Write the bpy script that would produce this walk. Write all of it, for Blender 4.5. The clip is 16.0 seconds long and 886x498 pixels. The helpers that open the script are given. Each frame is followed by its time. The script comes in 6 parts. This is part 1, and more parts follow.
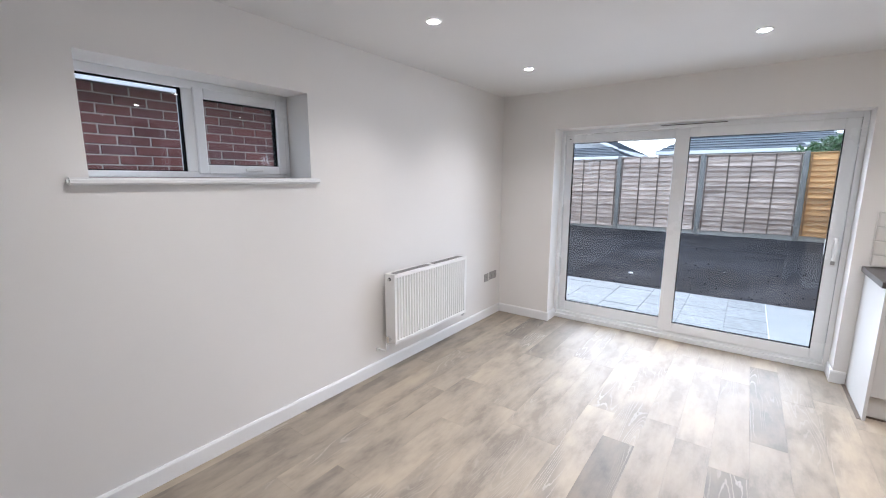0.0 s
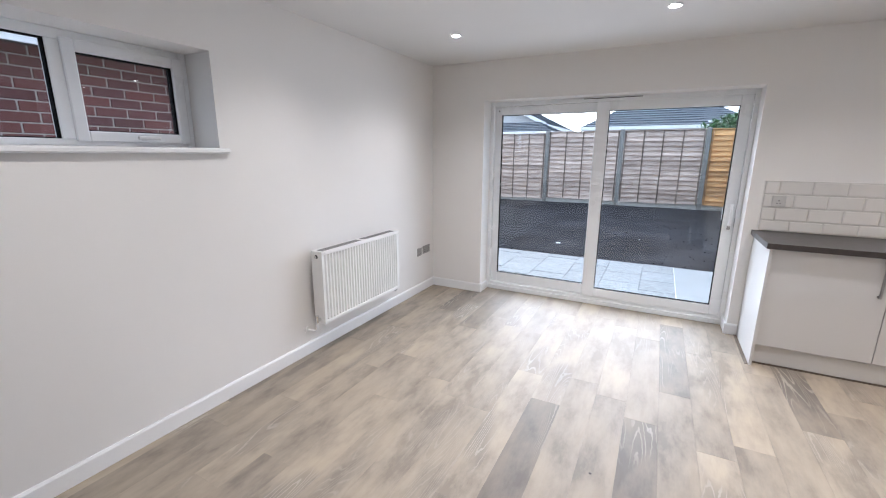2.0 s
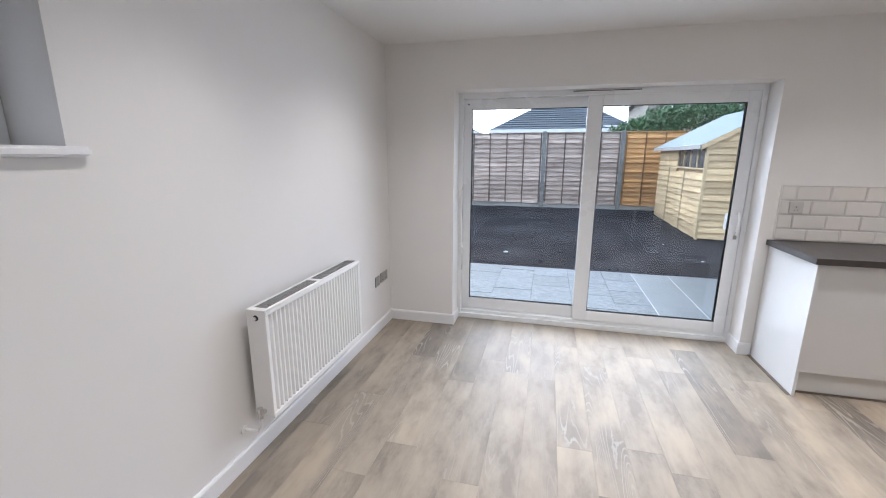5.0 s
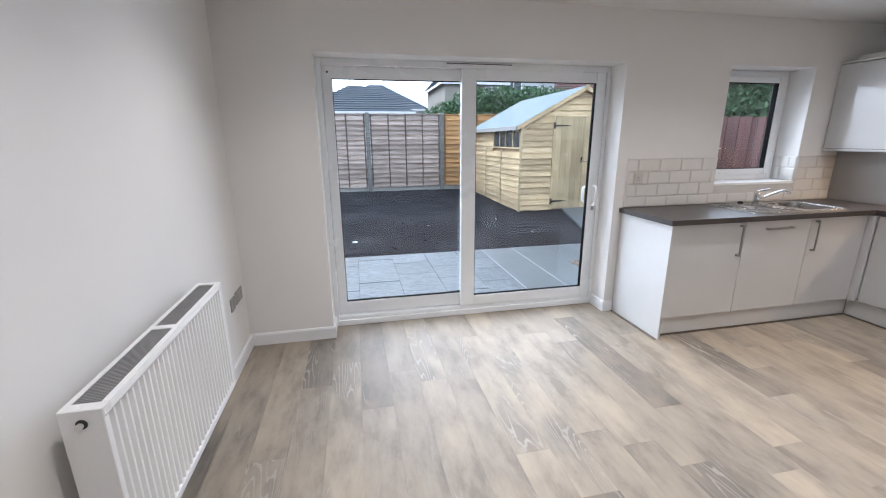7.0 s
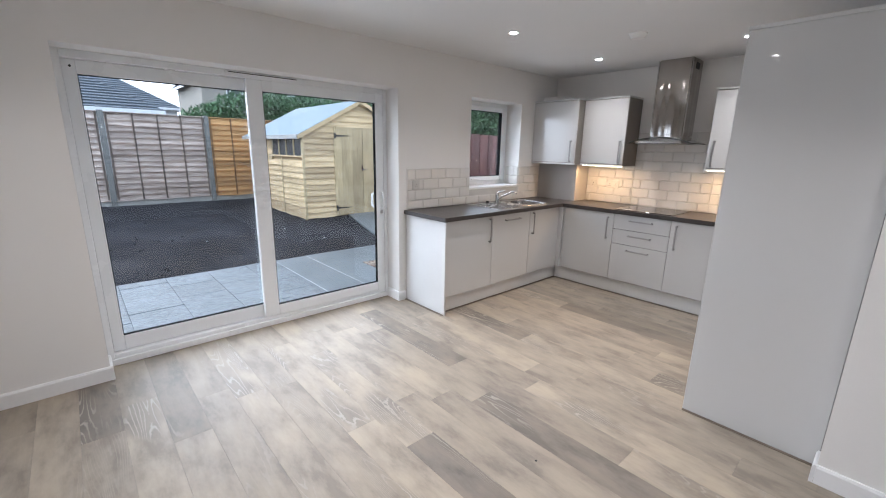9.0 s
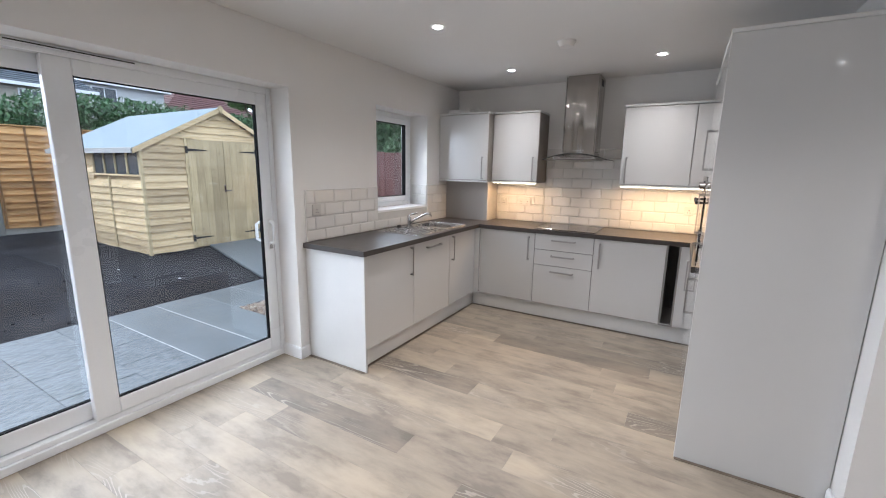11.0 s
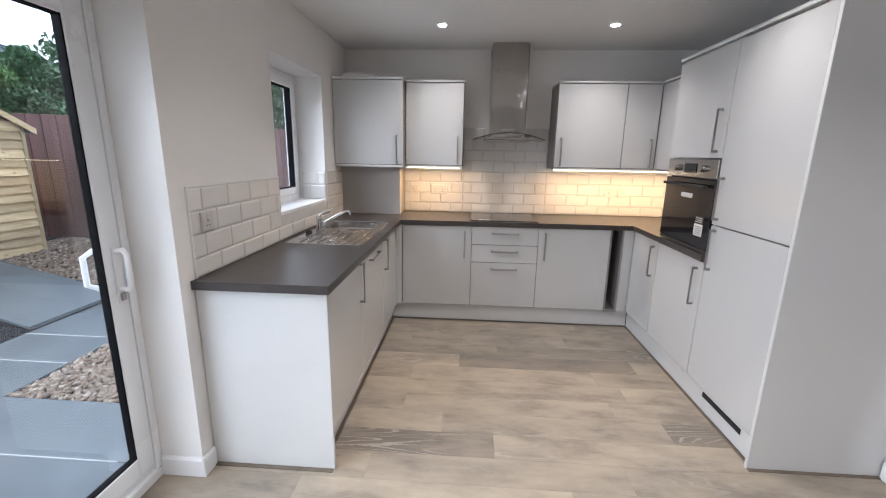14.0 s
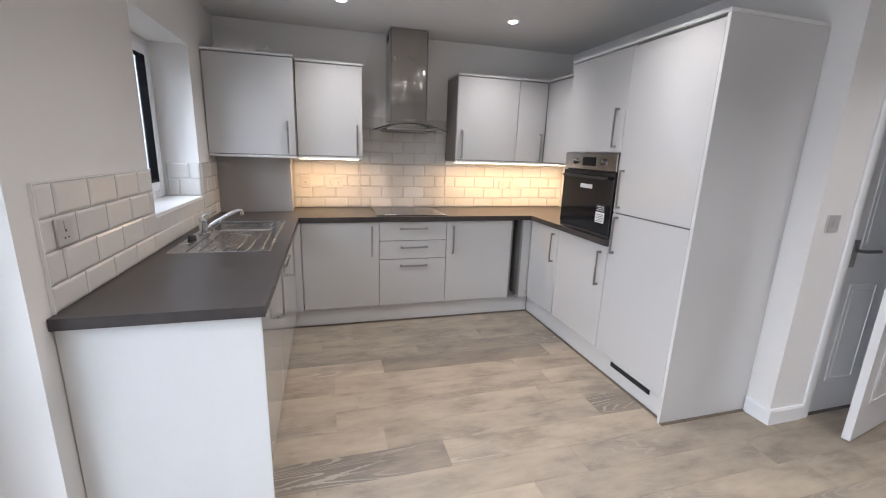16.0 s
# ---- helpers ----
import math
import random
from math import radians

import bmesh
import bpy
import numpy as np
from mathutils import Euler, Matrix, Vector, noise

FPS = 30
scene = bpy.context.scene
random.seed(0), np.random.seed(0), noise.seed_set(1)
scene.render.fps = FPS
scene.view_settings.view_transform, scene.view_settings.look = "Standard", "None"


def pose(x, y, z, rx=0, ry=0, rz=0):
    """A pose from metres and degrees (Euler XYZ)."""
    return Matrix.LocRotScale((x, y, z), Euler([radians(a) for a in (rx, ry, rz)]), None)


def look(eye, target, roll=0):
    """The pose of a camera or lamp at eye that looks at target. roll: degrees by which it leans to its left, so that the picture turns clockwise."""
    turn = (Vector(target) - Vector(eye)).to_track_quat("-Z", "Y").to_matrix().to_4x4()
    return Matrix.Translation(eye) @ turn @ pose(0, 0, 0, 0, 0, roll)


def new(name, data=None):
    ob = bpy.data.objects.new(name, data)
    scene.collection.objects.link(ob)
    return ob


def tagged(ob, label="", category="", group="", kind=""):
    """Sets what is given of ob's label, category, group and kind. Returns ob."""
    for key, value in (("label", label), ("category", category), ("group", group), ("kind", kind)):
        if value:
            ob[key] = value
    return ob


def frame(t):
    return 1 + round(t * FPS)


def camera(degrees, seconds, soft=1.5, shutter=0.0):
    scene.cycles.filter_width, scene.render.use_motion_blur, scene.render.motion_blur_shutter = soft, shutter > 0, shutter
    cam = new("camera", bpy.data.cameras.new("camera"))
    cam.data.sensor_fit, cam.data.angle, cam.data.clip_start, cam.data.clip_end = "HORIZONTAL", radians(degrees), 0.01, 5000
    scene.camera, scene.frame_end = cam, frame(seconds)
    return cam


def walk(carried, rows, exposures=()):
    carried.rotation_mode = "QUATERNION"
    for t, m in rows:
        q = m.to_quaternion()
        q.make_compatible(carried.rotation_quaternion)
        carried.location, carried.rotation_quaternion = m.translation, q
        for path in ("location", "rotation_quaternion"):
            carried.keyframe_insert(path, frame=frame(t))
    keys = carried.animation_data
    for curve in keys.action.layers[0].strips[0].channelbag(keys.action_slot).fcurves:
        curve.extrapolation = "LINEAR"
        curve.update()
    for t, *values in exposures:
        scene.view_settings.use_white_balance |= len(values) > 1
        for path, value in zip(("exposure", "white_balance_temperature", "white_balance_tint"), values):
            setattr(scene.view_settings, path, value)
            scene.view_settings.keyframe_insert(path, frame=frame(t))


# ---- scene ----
cam = camera(94.3, 16.0, soft=1.1)
PATH = [
    (0, (0.006, 0.048, 1.508), (-1.166, 1.634, 1.172), 0.2),
    (0.5, (0.036, -0.011, 1.491), (-1.084, 1.603, 1.117), 0.0),
    (1, (0.046, -0.04, 1.482), (-1.0, 1.614, 1.07), -0.1),
    (1.5, (0.017, -0.01, 1.474), (-0.939, 1.692, 1.039), 0.2),
    (2, (0.015, 0.123, 1.482), (-0.886, 1.851, 1.032), 0.3),
    (2.5, (-0.054, 0.292, 1.484), (-0.881, 2.058, 1.04), 0.9),
    (3, (-0.151, 0.42, 1.476), (-0.909, 2.217, 1.034), 1.3),
    (3.5, (-0.323, 0.491, 1.48), (-1.017, 2.316, 1.042), 1.2),
    (6, (-1.17, 0.968, 1.483), (-1.325, 2.909, 1.024), -0.2),
    (6.5, (-1.305, 1.092, 1.449), (-1.203, 3.03, 0.965), -0.2),
    (7, (-1.401, 1.174, 1.45), (-1.003, 3.065, 0.938), -0.4),
    (7.5, (-1.554, 1.2, 1.438), (-0.841, 2.994, 0.917), -0.4),
    (8, (-1.617, 1.12, 1.446), (-0.655, 2.794, 0.927), 0.0),
    (8.5, (-1.607, 1.019, 1.443), (-0.451, 2.575, 0.952), 0.5),
    (9, (-1.635, 0.97, 1.482), (-0.336, 2.415, 1.01), 1.1),
    (11.5, (-1.335, 1.983, 1.463), (0.428, 2.849, 1.083), 0.9),
    (12, (-1.305, 2.216, 1.464), (0.511, 2.956, 1.069), 1.0),
    (12.5, (-1.187, 2.402, 1.458), (0.673, 3.012, 1.044), 1.1),
    (13, (-1.047, 2.586, 1.46), (0.851, 3.048, 1.033), 1.2),
    (13.5, (-0.95, 2.794, 1.457), (0.977, 3.097, 1.015), 1.0),
    (14, (-0.884, 2.982, 1.444), (1.062, 3.101, 0.998), 1.0),
    (14.5, (-0.756, 3.073, 1.432), (1.191, 2.999, 0.982), 1.0),
    (15, (-0.65, 3.124, 1.437), (1.282, 2.874, 0.981), 1.3),
    (15.5, (-0.639, 3.219, 1.432), (1.263, 2.806, 0.973), 1.7),
    (16, (-0.683, 3.344, 1.425), (1.187, 2.807, 0.962), 2.0),
]
walk(cam, [(t, look(eye, target, roll)) for t, eye, target, roll in PATH], [(0.0, 0.42, 5900, 15), (4.0, 0.25, 5900, 15), (8.0, 0.14, 5900, 14), (12.0, 0.09, 6000, 14), (16.0, 0.07, 5980, 15)])

# ---- world and sun ----
world = bpy.data.worlds.new("overcast_sky")
scene.world = world
world.use_nodes = True
wn, wl = world.node_tree.nodes, world.node_tree.links
wn.clear()
sky = wn.new("ShaderNodeTexSky")
sky.sky_type = "NISHITA"
sky.sun_disc = False
sky.sun_elevation, sky.sun_rotation = radians(30), radians(-22)
sky.air_density, sky.dust_density = 1.0, 3.0
sky_bg = wn.new("ShaderNodeBackground")
sky_bg.inputs["Strength"].default_value = 0.05
wl.new(sky.outputs["Color"], sky_bg.inputs["Color"])
w_co = wn.new("ShaderNodeTexCoord")
w_noise = wn.new("ShaderNodeTexNoise")
w_noise.inputs["Scale"].default_value = 2.2
w_noise.inputs["Detail"].default_value = 6
wl.new(w_co.outputs["Generated"], w_noise.inputs["Vector"])
w_ramp = wn.new("ShaderNodeValToRGB")
w_ramp.color_ramp.elements[0].position, w_ramp.color_ramp.elements[0].color = 0.3, (0.66, 0.79, 0.95, 1)
w_ramp.color_ramp.elements[1].position, w_ramp.color_ramp.elements[1].color = 0.75, (0.86, 0.94, 1.0, 1)
wl.new(w_noise.outputs["Fac"], w_ramp.inputs["Fac"])
cloud_bg = wn.new("ShaderNodeBackground")
cloud_bg.inputs["Strength"].default_value = 2.3
wl.new(w_ramp.outputs["Color"], cloud_bg.inputs["Color"])
w_add = wn.new("ShaderNodeAddShader")
w_out = wn.new("ShaderNodeOutputWorld")
wl.new(sky_bg.outputs[0], w_add.inputs[0])
wl.new(cloud_bg.outputs[0], w_add.inputs[1])
wl.new(w_add.outputs[0], w_out.inputs["Surface"])

sun = new("sun", bpy.data.lights.new("sun", "SUN"))
sun.data.energy, sun.data.angle, sun.data.color = 4.4, radians(74), (0.86, 0.94, 1.0)
sun.rotation_euler = (radians(-60), 0, radians(27))

DOWNLIGHT_WATTS, DOWNLIGHT_TINT = 43.0, (1.0, 0.93, 0.84)
STRIP_WATTS, STRIP_TINT = 4.2, (1.0, 0.62, 0.29)


def sky_panel(x, y, z, width, height, turn, watts, down=80):
    """The sky's light as it comes in through one window: an area lamp in the opening."""
    d = bpy.data.lights.new("window_daylight", "AREA")
    d.shape, d.size, d.size_y = "RECTANGLE", width, height
    d.energy, d.color, d.spread = watts, (0.86, 0.935, 1.0), radians(144)
    o = new("window_daylight", d)
    o.location, o.rotation_euler = (x, y, z), (radians(down), 0, radians(turn))


for z_ in (0.42, 1.03, 1.64):
    sky_panel(-0.49, 4.288, z_, 2.0, 0.55, 180, 5.2, 78)
sky_panel(2.005, 4.28, 1.55, 0.66, 0.70, 180, 3.2)

# ---- measurements of the room, metres ----
XW, XE, XH = -2.215, 3.12, 0.76
YN, YK, YS = 4.15, 1.005, -2.2
CEIL = 2.37
GROUND = -0.08

# ---- materials ----
def material(name, rough=0.6, metal=0.0, spec=0.5):
    m = bpy.data.materials.new(name)
    m.use_nodes = True
    b = m.node_tree.nodes["Principled BSDF"]
    b.inputs["Roughness"].default_value = rough
    b.inputs["Metallic"].default_value = metal
    b.inputs["Specular IOR Level"].default_value = spec
    return m, m.node_tree.nodes, m.node_tree.links, b


def ramp(nodes, stops):
    r = nodes.new("ShaderNodeValToRGB")
    els = r.color_ramp.elements
    while len(els) < len(stops):
        els.new(0.5)
    for e, (p, c) in zip(els, stops):
        e.position, e.color = p, (*c, 1)
    return r


def noise_tex(nodes, links, scale, detail=4, vector=None, stretch=None, rough=0.55):
    n = nodes.new("ShaderNodeTexNoise")
    n.inputs["Scale"].default_value, n.inputs["Detail"].default_value = scale, detail
    n.inputs["Roughness"].default_value = rough
    if vector is None:
        vector = nodes.new("ShaderNodeNewGeometry").outputs["Position"]
    if stretch:
        mp = nodes.new("ShaderNodeMapping")
        mp.inputs["Scale"].default_value = stretch
        links.new(vector, mp.inputs["Vector"])
        vector = mp.outputs["Vector"]
    links.new(vector, n.inputs["Vector"])
    return n.outputs["Fac"]


def bump(nodes, links, b, height, strength=0.2, distance=0.002):
    u = nodes.new("ShaderNodeBump")
    u.inputs["Strength"].default_value, u.inputs["Distance"].default_value = strength, distance
    links.new(height, u.inputs["Height"])
    links.new(u.outputs["Normal"], b.inputs["Normal"])
    return u


def mix(nodes, links, a, c, fac, mode="MIX"):
    m = nodes.new("ShaderNodeMix")
    m.data_type, m.blend_type = "RGBA", mode
    for sock, v in ((m.inputs[6], a), (m.inputs[7], c), (m.inputs[0], fac)):
        if isinstance(v, (int, float)):
            sock.default_value = v
        elif isinstance(v, tuple):
            sock.default_value = (*v, 1)
        else:
            links.new(v, sock)
    return m.outputs[2]


def value(nodes, links, op, a, c=0.0):
    m = nodes.new("ShaderNodeMath")
    m.operation = op
    for sock, v in ((m.inputs[0], a), (m.inputs[1], c)):
        if isinstance(v, (int, float)):
            sock.default_value = v
        else:
            links.new(v, sock)
    return m.outputs[0]


def spotted(name, c1, c2, scale=8, rough=0.6, metal=0.0, fine=120, relief=0.15, dist=0.001, spec=0.5, coat=0.0, stretch=None):
    """A surface of two close colours with a coarse and a fine variation and a light relief."""
    m, n, l, b = material(name, rough, metal, spec)
    big = noise_tex(n, l, scale, 5, stretch=stretch)
    small = noise_tex(n, l, fine, 3, stretch=stretch)
    r = ramp(n, [(0.3, c1), (0.7, c2)])
    l.new(big, r.inputs["Fac"])
    dark = tuple(v * 0.88 for v in c1)
    fac = value(n, l, "MULTIPLY", small, 0.35)
    l.new(mix(n, l, r.outputs["Color"], dark, fac), b.inputs["Base Color"])
    rr = n.new("ShaderNodeMapRange")
    rr.inputs["To Min"].default_value, rr.inputs["To Max"].default_value = max(rough - 0.06, 0.02), rough + 0.06
    l.new(big, rr.inputs["Value"])
    l.new(rr.outputs["Result"], b.inputs["Roughness"])
    if relief:
        bump(n, l, b, small, relief, dist)
    if coat:
        b.inputs["Coat Weight"].default_value, b.inputs["Coat Roughness"].default_value = coat, 0.025
    return m


WALL = spotted("wall_paint", (0.775, 0.76, 0.74), (0.81, 0.795, 0.775), 1.2, 0.75, fine=260, relief=0.12, dist=0.0006, spec=0.3)
CEILING = spotted("ceiling_paint", (0.74, 0.735, 0.725), (0.78, 0.775, 0.765), 0.9, 0.85, fine=200, relief=0.1, dist=0.0006, spec=0.2)
GLOSS_WHITE = spotted("gloss_white_paint", (0.81, 0.815, 0.82), (0.83, 0.835, 0.84), 3, 0.3, fine=60, relief=0.0)
UPVC = spotted("white_upvc", (0.82, 0.84, 0.86), (0.835, 0.855, 0.875), 1.5, 0.28, fine=80, relief=0.0)
RAD_WHITE = spotted("radiator_enamel", (0.80, 0.80, 0.79), (0.84, 0.84, 0.83), 6, 0.3, fine=200, relief=0.04, dist=0.0004)
PLASTIC = spotted("white_plastic", (0.76, 0.75, 0.73), (0.80, 0.79, 0.77), 20, 0.35, fine=300, relief=0.0)
PLASTIC_CREAM = spotted("cream_plastic", (0.60, 0.585, 0.555), (0.64, 0.625, 0.595), 20, 0.35, fine=300, relief=0.0)
GREY_PLATE = spotted("brushed_grey_plate", (0.36, 0.35, 0.34), (0.42, 0.41, 0.40), 30, 0.4, 0.6, fine=300, relief=0.05)


def gloss_door():
    m, n, l, b = material("light_grey_gloss_door", 0.24)
    r = ramp(n, [(0.3, (0.548, 0.548, 0.543)), (0.7, (0.560, 0.560, 0.555))])
    l.new(noise_tex(n, l, 0.8, 1), r.inputs["Fac"])
    l.new(r.outputs["Color"], b.inputs["Base Color"])
    b.inputs["Coat Weight"].default_value, b.inputs["Coat Roughness"].default_value = 1.0, 0.03
    return m


CAB_GLOSS = gloss_door()
CAB_BODY = spotted("light_grey_board", (0.63, 0.63, 0.62), (0.67, 0.67, 0.66), 3, 0.32, fine=90, relief=0.03, dist=0.0004)
CAB_DARK = spotted("shadow_gap_edge", (0.22, 0.21, 0.20), (0.26, 0.25, 0.24), 6, 0.6, fine=90, relief=0.0)
# Also on carcasses, where the dark colour stands in for shade in door gaps.
CAB_SIDE = spotted("taupe_side_and_gap_shade", (0.20, 0.18, 0.16), (0.24, 0.215, 0.19), 3, 0.45, fine=90, relief=0.05)
WORKTOP = spotted("dark_grey_laminate", (0.043, 0.037, 0.035), (0.062, 0.054, 0.050), 18, 0.36, fine=420, relief=0.2, dist=0.0006, spec=0.35)
STEEL = spotted("brushed_steel", (0.37, 0.35, 0.33), (0.42, 0.40, 0.38), 1.5, 0.2, 1.0, fine=60, relief=0.0, stretch=(4, 4, 1))


def hood_steel():
    """Polished sheet, bowed a little, so that what it mirrors is drawn out into upright streaks."""
    m, n, l, b = material("polished_hood_steel", 0.09, 1.0)
    r = ramp(n, [(0.3, (0.36, 0.335, 0.315)), (0.7, (0.43, 0.405, 0.38))])
    l.new(noise_tex(n, l, 2.0, 2, stretch=(3, 3, 0.4)), r.inputs["Fac"])
    l.new(r.outputs["Color"], b.inputs["Base Color"])
    b.inputs["Anisotropic"].default_value = 0.5
    bump(n, l, b, noise_tex(n, l, 3.2, 1, stretch=(3.0, 3.0, 0.07)), 0.8, 0.02)
    return m


HOOD_STEEL = hood_steel()
GLASS_EDGE = spotted("dark_glass_edge", (0.03, 0.035, 0.035), (0.05, 0.055, 0.055), 9, 0.2, fine=50, relief=0.0)
CHROME = spotted("chrome", (0.68, 0.68, 0.68), (0.75, 0.75, 0.75), 5, 0.10, 1.0, fine=50, relief=0.0)
HANDLE = spotted("satin_nickel", (0.33, 0.325, 0.32), (0.40, 0.395, 0.39), 12, 0.30, 1.0, fine=200, relief=0.03)
SINK = spotted("sink_steel", (0.42, 0.42, 0.42), (0.50, 0.50, 0.50), 8, 0.26, 1.0, fine=300, relief=0.05, dist=0.0003)
BLACK_GLASS = spotted("black_glass", (0.008, 0.008, 0.009), (0.012, 0.012, 0.013), 4, 0.08, fine=40, relief=0.0, spec=0.3)
BLACK = spotted("black_rubber", (0.015, 0.015, 0.017), (0.028, 0.028, 0.03), 30, 0.6, fine=200, relief=0.1)
GASKET = spotted("black_seal", (0.006, 0.006, 0.007), (0.010, 0.010, 0.011), 30, 0.8, fine=200, relief=0.0, spec=0.08)
OFF_WHITE = spotted("sticker_paper", (0.72, 0.72, 0.71), (0.78, 0.78, 0.77), 40, 0.6, fine=300, relief=0.0)
GROUT = spotted("light_grout", (0.50, 0.49, 0.47), (0.58, 0.57, 0.55), 12, 0.9, fine=300, relief=0.4, dist=0.001)
JOINT = spotted("grey_paving_joint", (0.075, 0.09, 0.10), (0.11, 0.125, 0.14), 8, 0.6, fine=120, relief=0.4, dist=0.003)
SALT = spotted("pale_joint_line", (0.33, 0.34, 0.345), (0.43, 0.44, 0.445), 8, 0.8, fine=60, relief=0.2, dist=0.002)
MORTAR = spotted("pale_mortar", (0.34, 0.315, 0.29), (0.42, 0.39, 0.36), 12, 0.95, fine=160, relief=0.6, dist=0.003)
SUBFLOOR = spotted("dark_subfloor", (0.10, 0.09, 0.08), (0.14, 0.125, 0.11), 6, 0.9, fine=90, relief=0.1)
EDGE_TRIM = spotted("dark_sealed_edge", (0.13, 0.10, 0.075), (0.18, 0.145, 0.115), 10, 0.6, fine=120, relief=0.1)
CONCRETE_PALE = spotted("pale_gravel_board", (0.32, 0.32, 0.30), (0.42, 0.42, 0.40), 6, 0.9, fine=90, relief=0.4, dist=0.004)
CONCRETE = spotted("post_concrete", (0.16, 0.162, 0.155), (0.225, 0.225, 0.215), 6, 0.9, fine=90, relief=0.5, dist=0.004)
FELT = spotted("blue_grey_roof_felt", (0.135, 0.18, 0.21), (0.18, 0.225, 0.255), 5, 0.85, fine=240, relief=0.5, dist=0.003)
IRON = spotted("black_iron", (0.02, 0.02, 0.02), (0.04, 0.038, 0.036), 30, 0.5, 0.6, fine=200, relief=0.2)
RENDER_WHITE = spotted("white_render", (0.45, 0.455, 0.455), (0.54, 0.545, 0.545), 1.2, 0.9, fine=20, relief=0.2, dist=0.004)
RENDER_BEIGE = spotted("beige_render", (0.31, 0.28, 0.24), (0.38, 0.35, 0.30), 1.2, 0.9, fine=20, relief=0.2, dist=0.004)
FASCIA = spotted("white_fascia", (0.72, 0.74, 0.76), (0.80, 0.82, 0.84), 3, 0.5, fine=40, relief=0.02)
SOFFIT = spotted("dark_soffit", (0.07, 0.06, 0.06), (0.10, 0.09, 0.09), 3, 0.7, fine=40, relief=0.02)
DARK_GLAZING = spotted("far_window_glass", (0.03, 0.04, 0.05), (0.06, 0.07, 0.08), 1, 0.15, fine=10, relief=0.0)
BARK = spotted("bark", (0.07, 0.055, 0.04), (0.14, 0.11, 0.08), 9, 0.95, fine=60, relief=0.8, dist=0.01)
PANEL_GREY = spotted("brown_grey_boxing", (0.40, 0.38, 0.36), (0.43, 0.41, 0.39), 3, 0.5, fine=90, relief=0.03)
HALL_DOOR = spotted("white_door_paint", (0.72, 0.72, 0.72), (0.77, 0.77, 0.77), 5, 0.4, fine=90, relief=0.08, dist=0.0006)


def emitting(name, colour, strength):
    m, n, l, b = material(name, 0.5)
    b.inputs["Base Color"].default_value = (0.9, 0.9, 0.9, 1)
    b.inputs["Emission Color"].default_value = (*colour, 1)
    b.inputs["Emission Strength"].default_value = strength
    return m


LAMP_FACE = emitting("lamp_face", (1.0, 0.96, 0.90), 55.0)
STRIP_FACE = emitting("strip_face", (1.0, 0.82, 0.55), 9.0)


def glass():
    m, n, l, b = material("window_glass", 0.0)
    b.inputs["Base Color"].default_value = (0.97, 0.99, 0.98, 1)
    b.inputs["Transmission Weight"].default_value = 1.0
    b.inputs["IOR"].default_value = 1.45
    return m


GLASS = glass()


def tile_glaze():
    m, n, l, b = material("cream_white_glaze", 0.14)
    info = n.new("ShaderNodeObjectInfo").outputs["Random"]
    r = ramp(n, [(0.0, (0.66, 0.645, 0.62)), (1.0, (0.72, 0.705, 0.68))])
    l.new(info, r.inputs["Fac"])
    cloud = noise_tex(n, l, 9, 3)
    l.new(mix(n, l, r.outputs["Color"], (0.62, 0.60, 0.57), value(n, l, "MULTIPLY", cloud, 0.4)), b.inputs["Base Color"])
    bump(n, l, b, noise_tex(n, l, 14, 2), 0.12, 0.003)
    return m


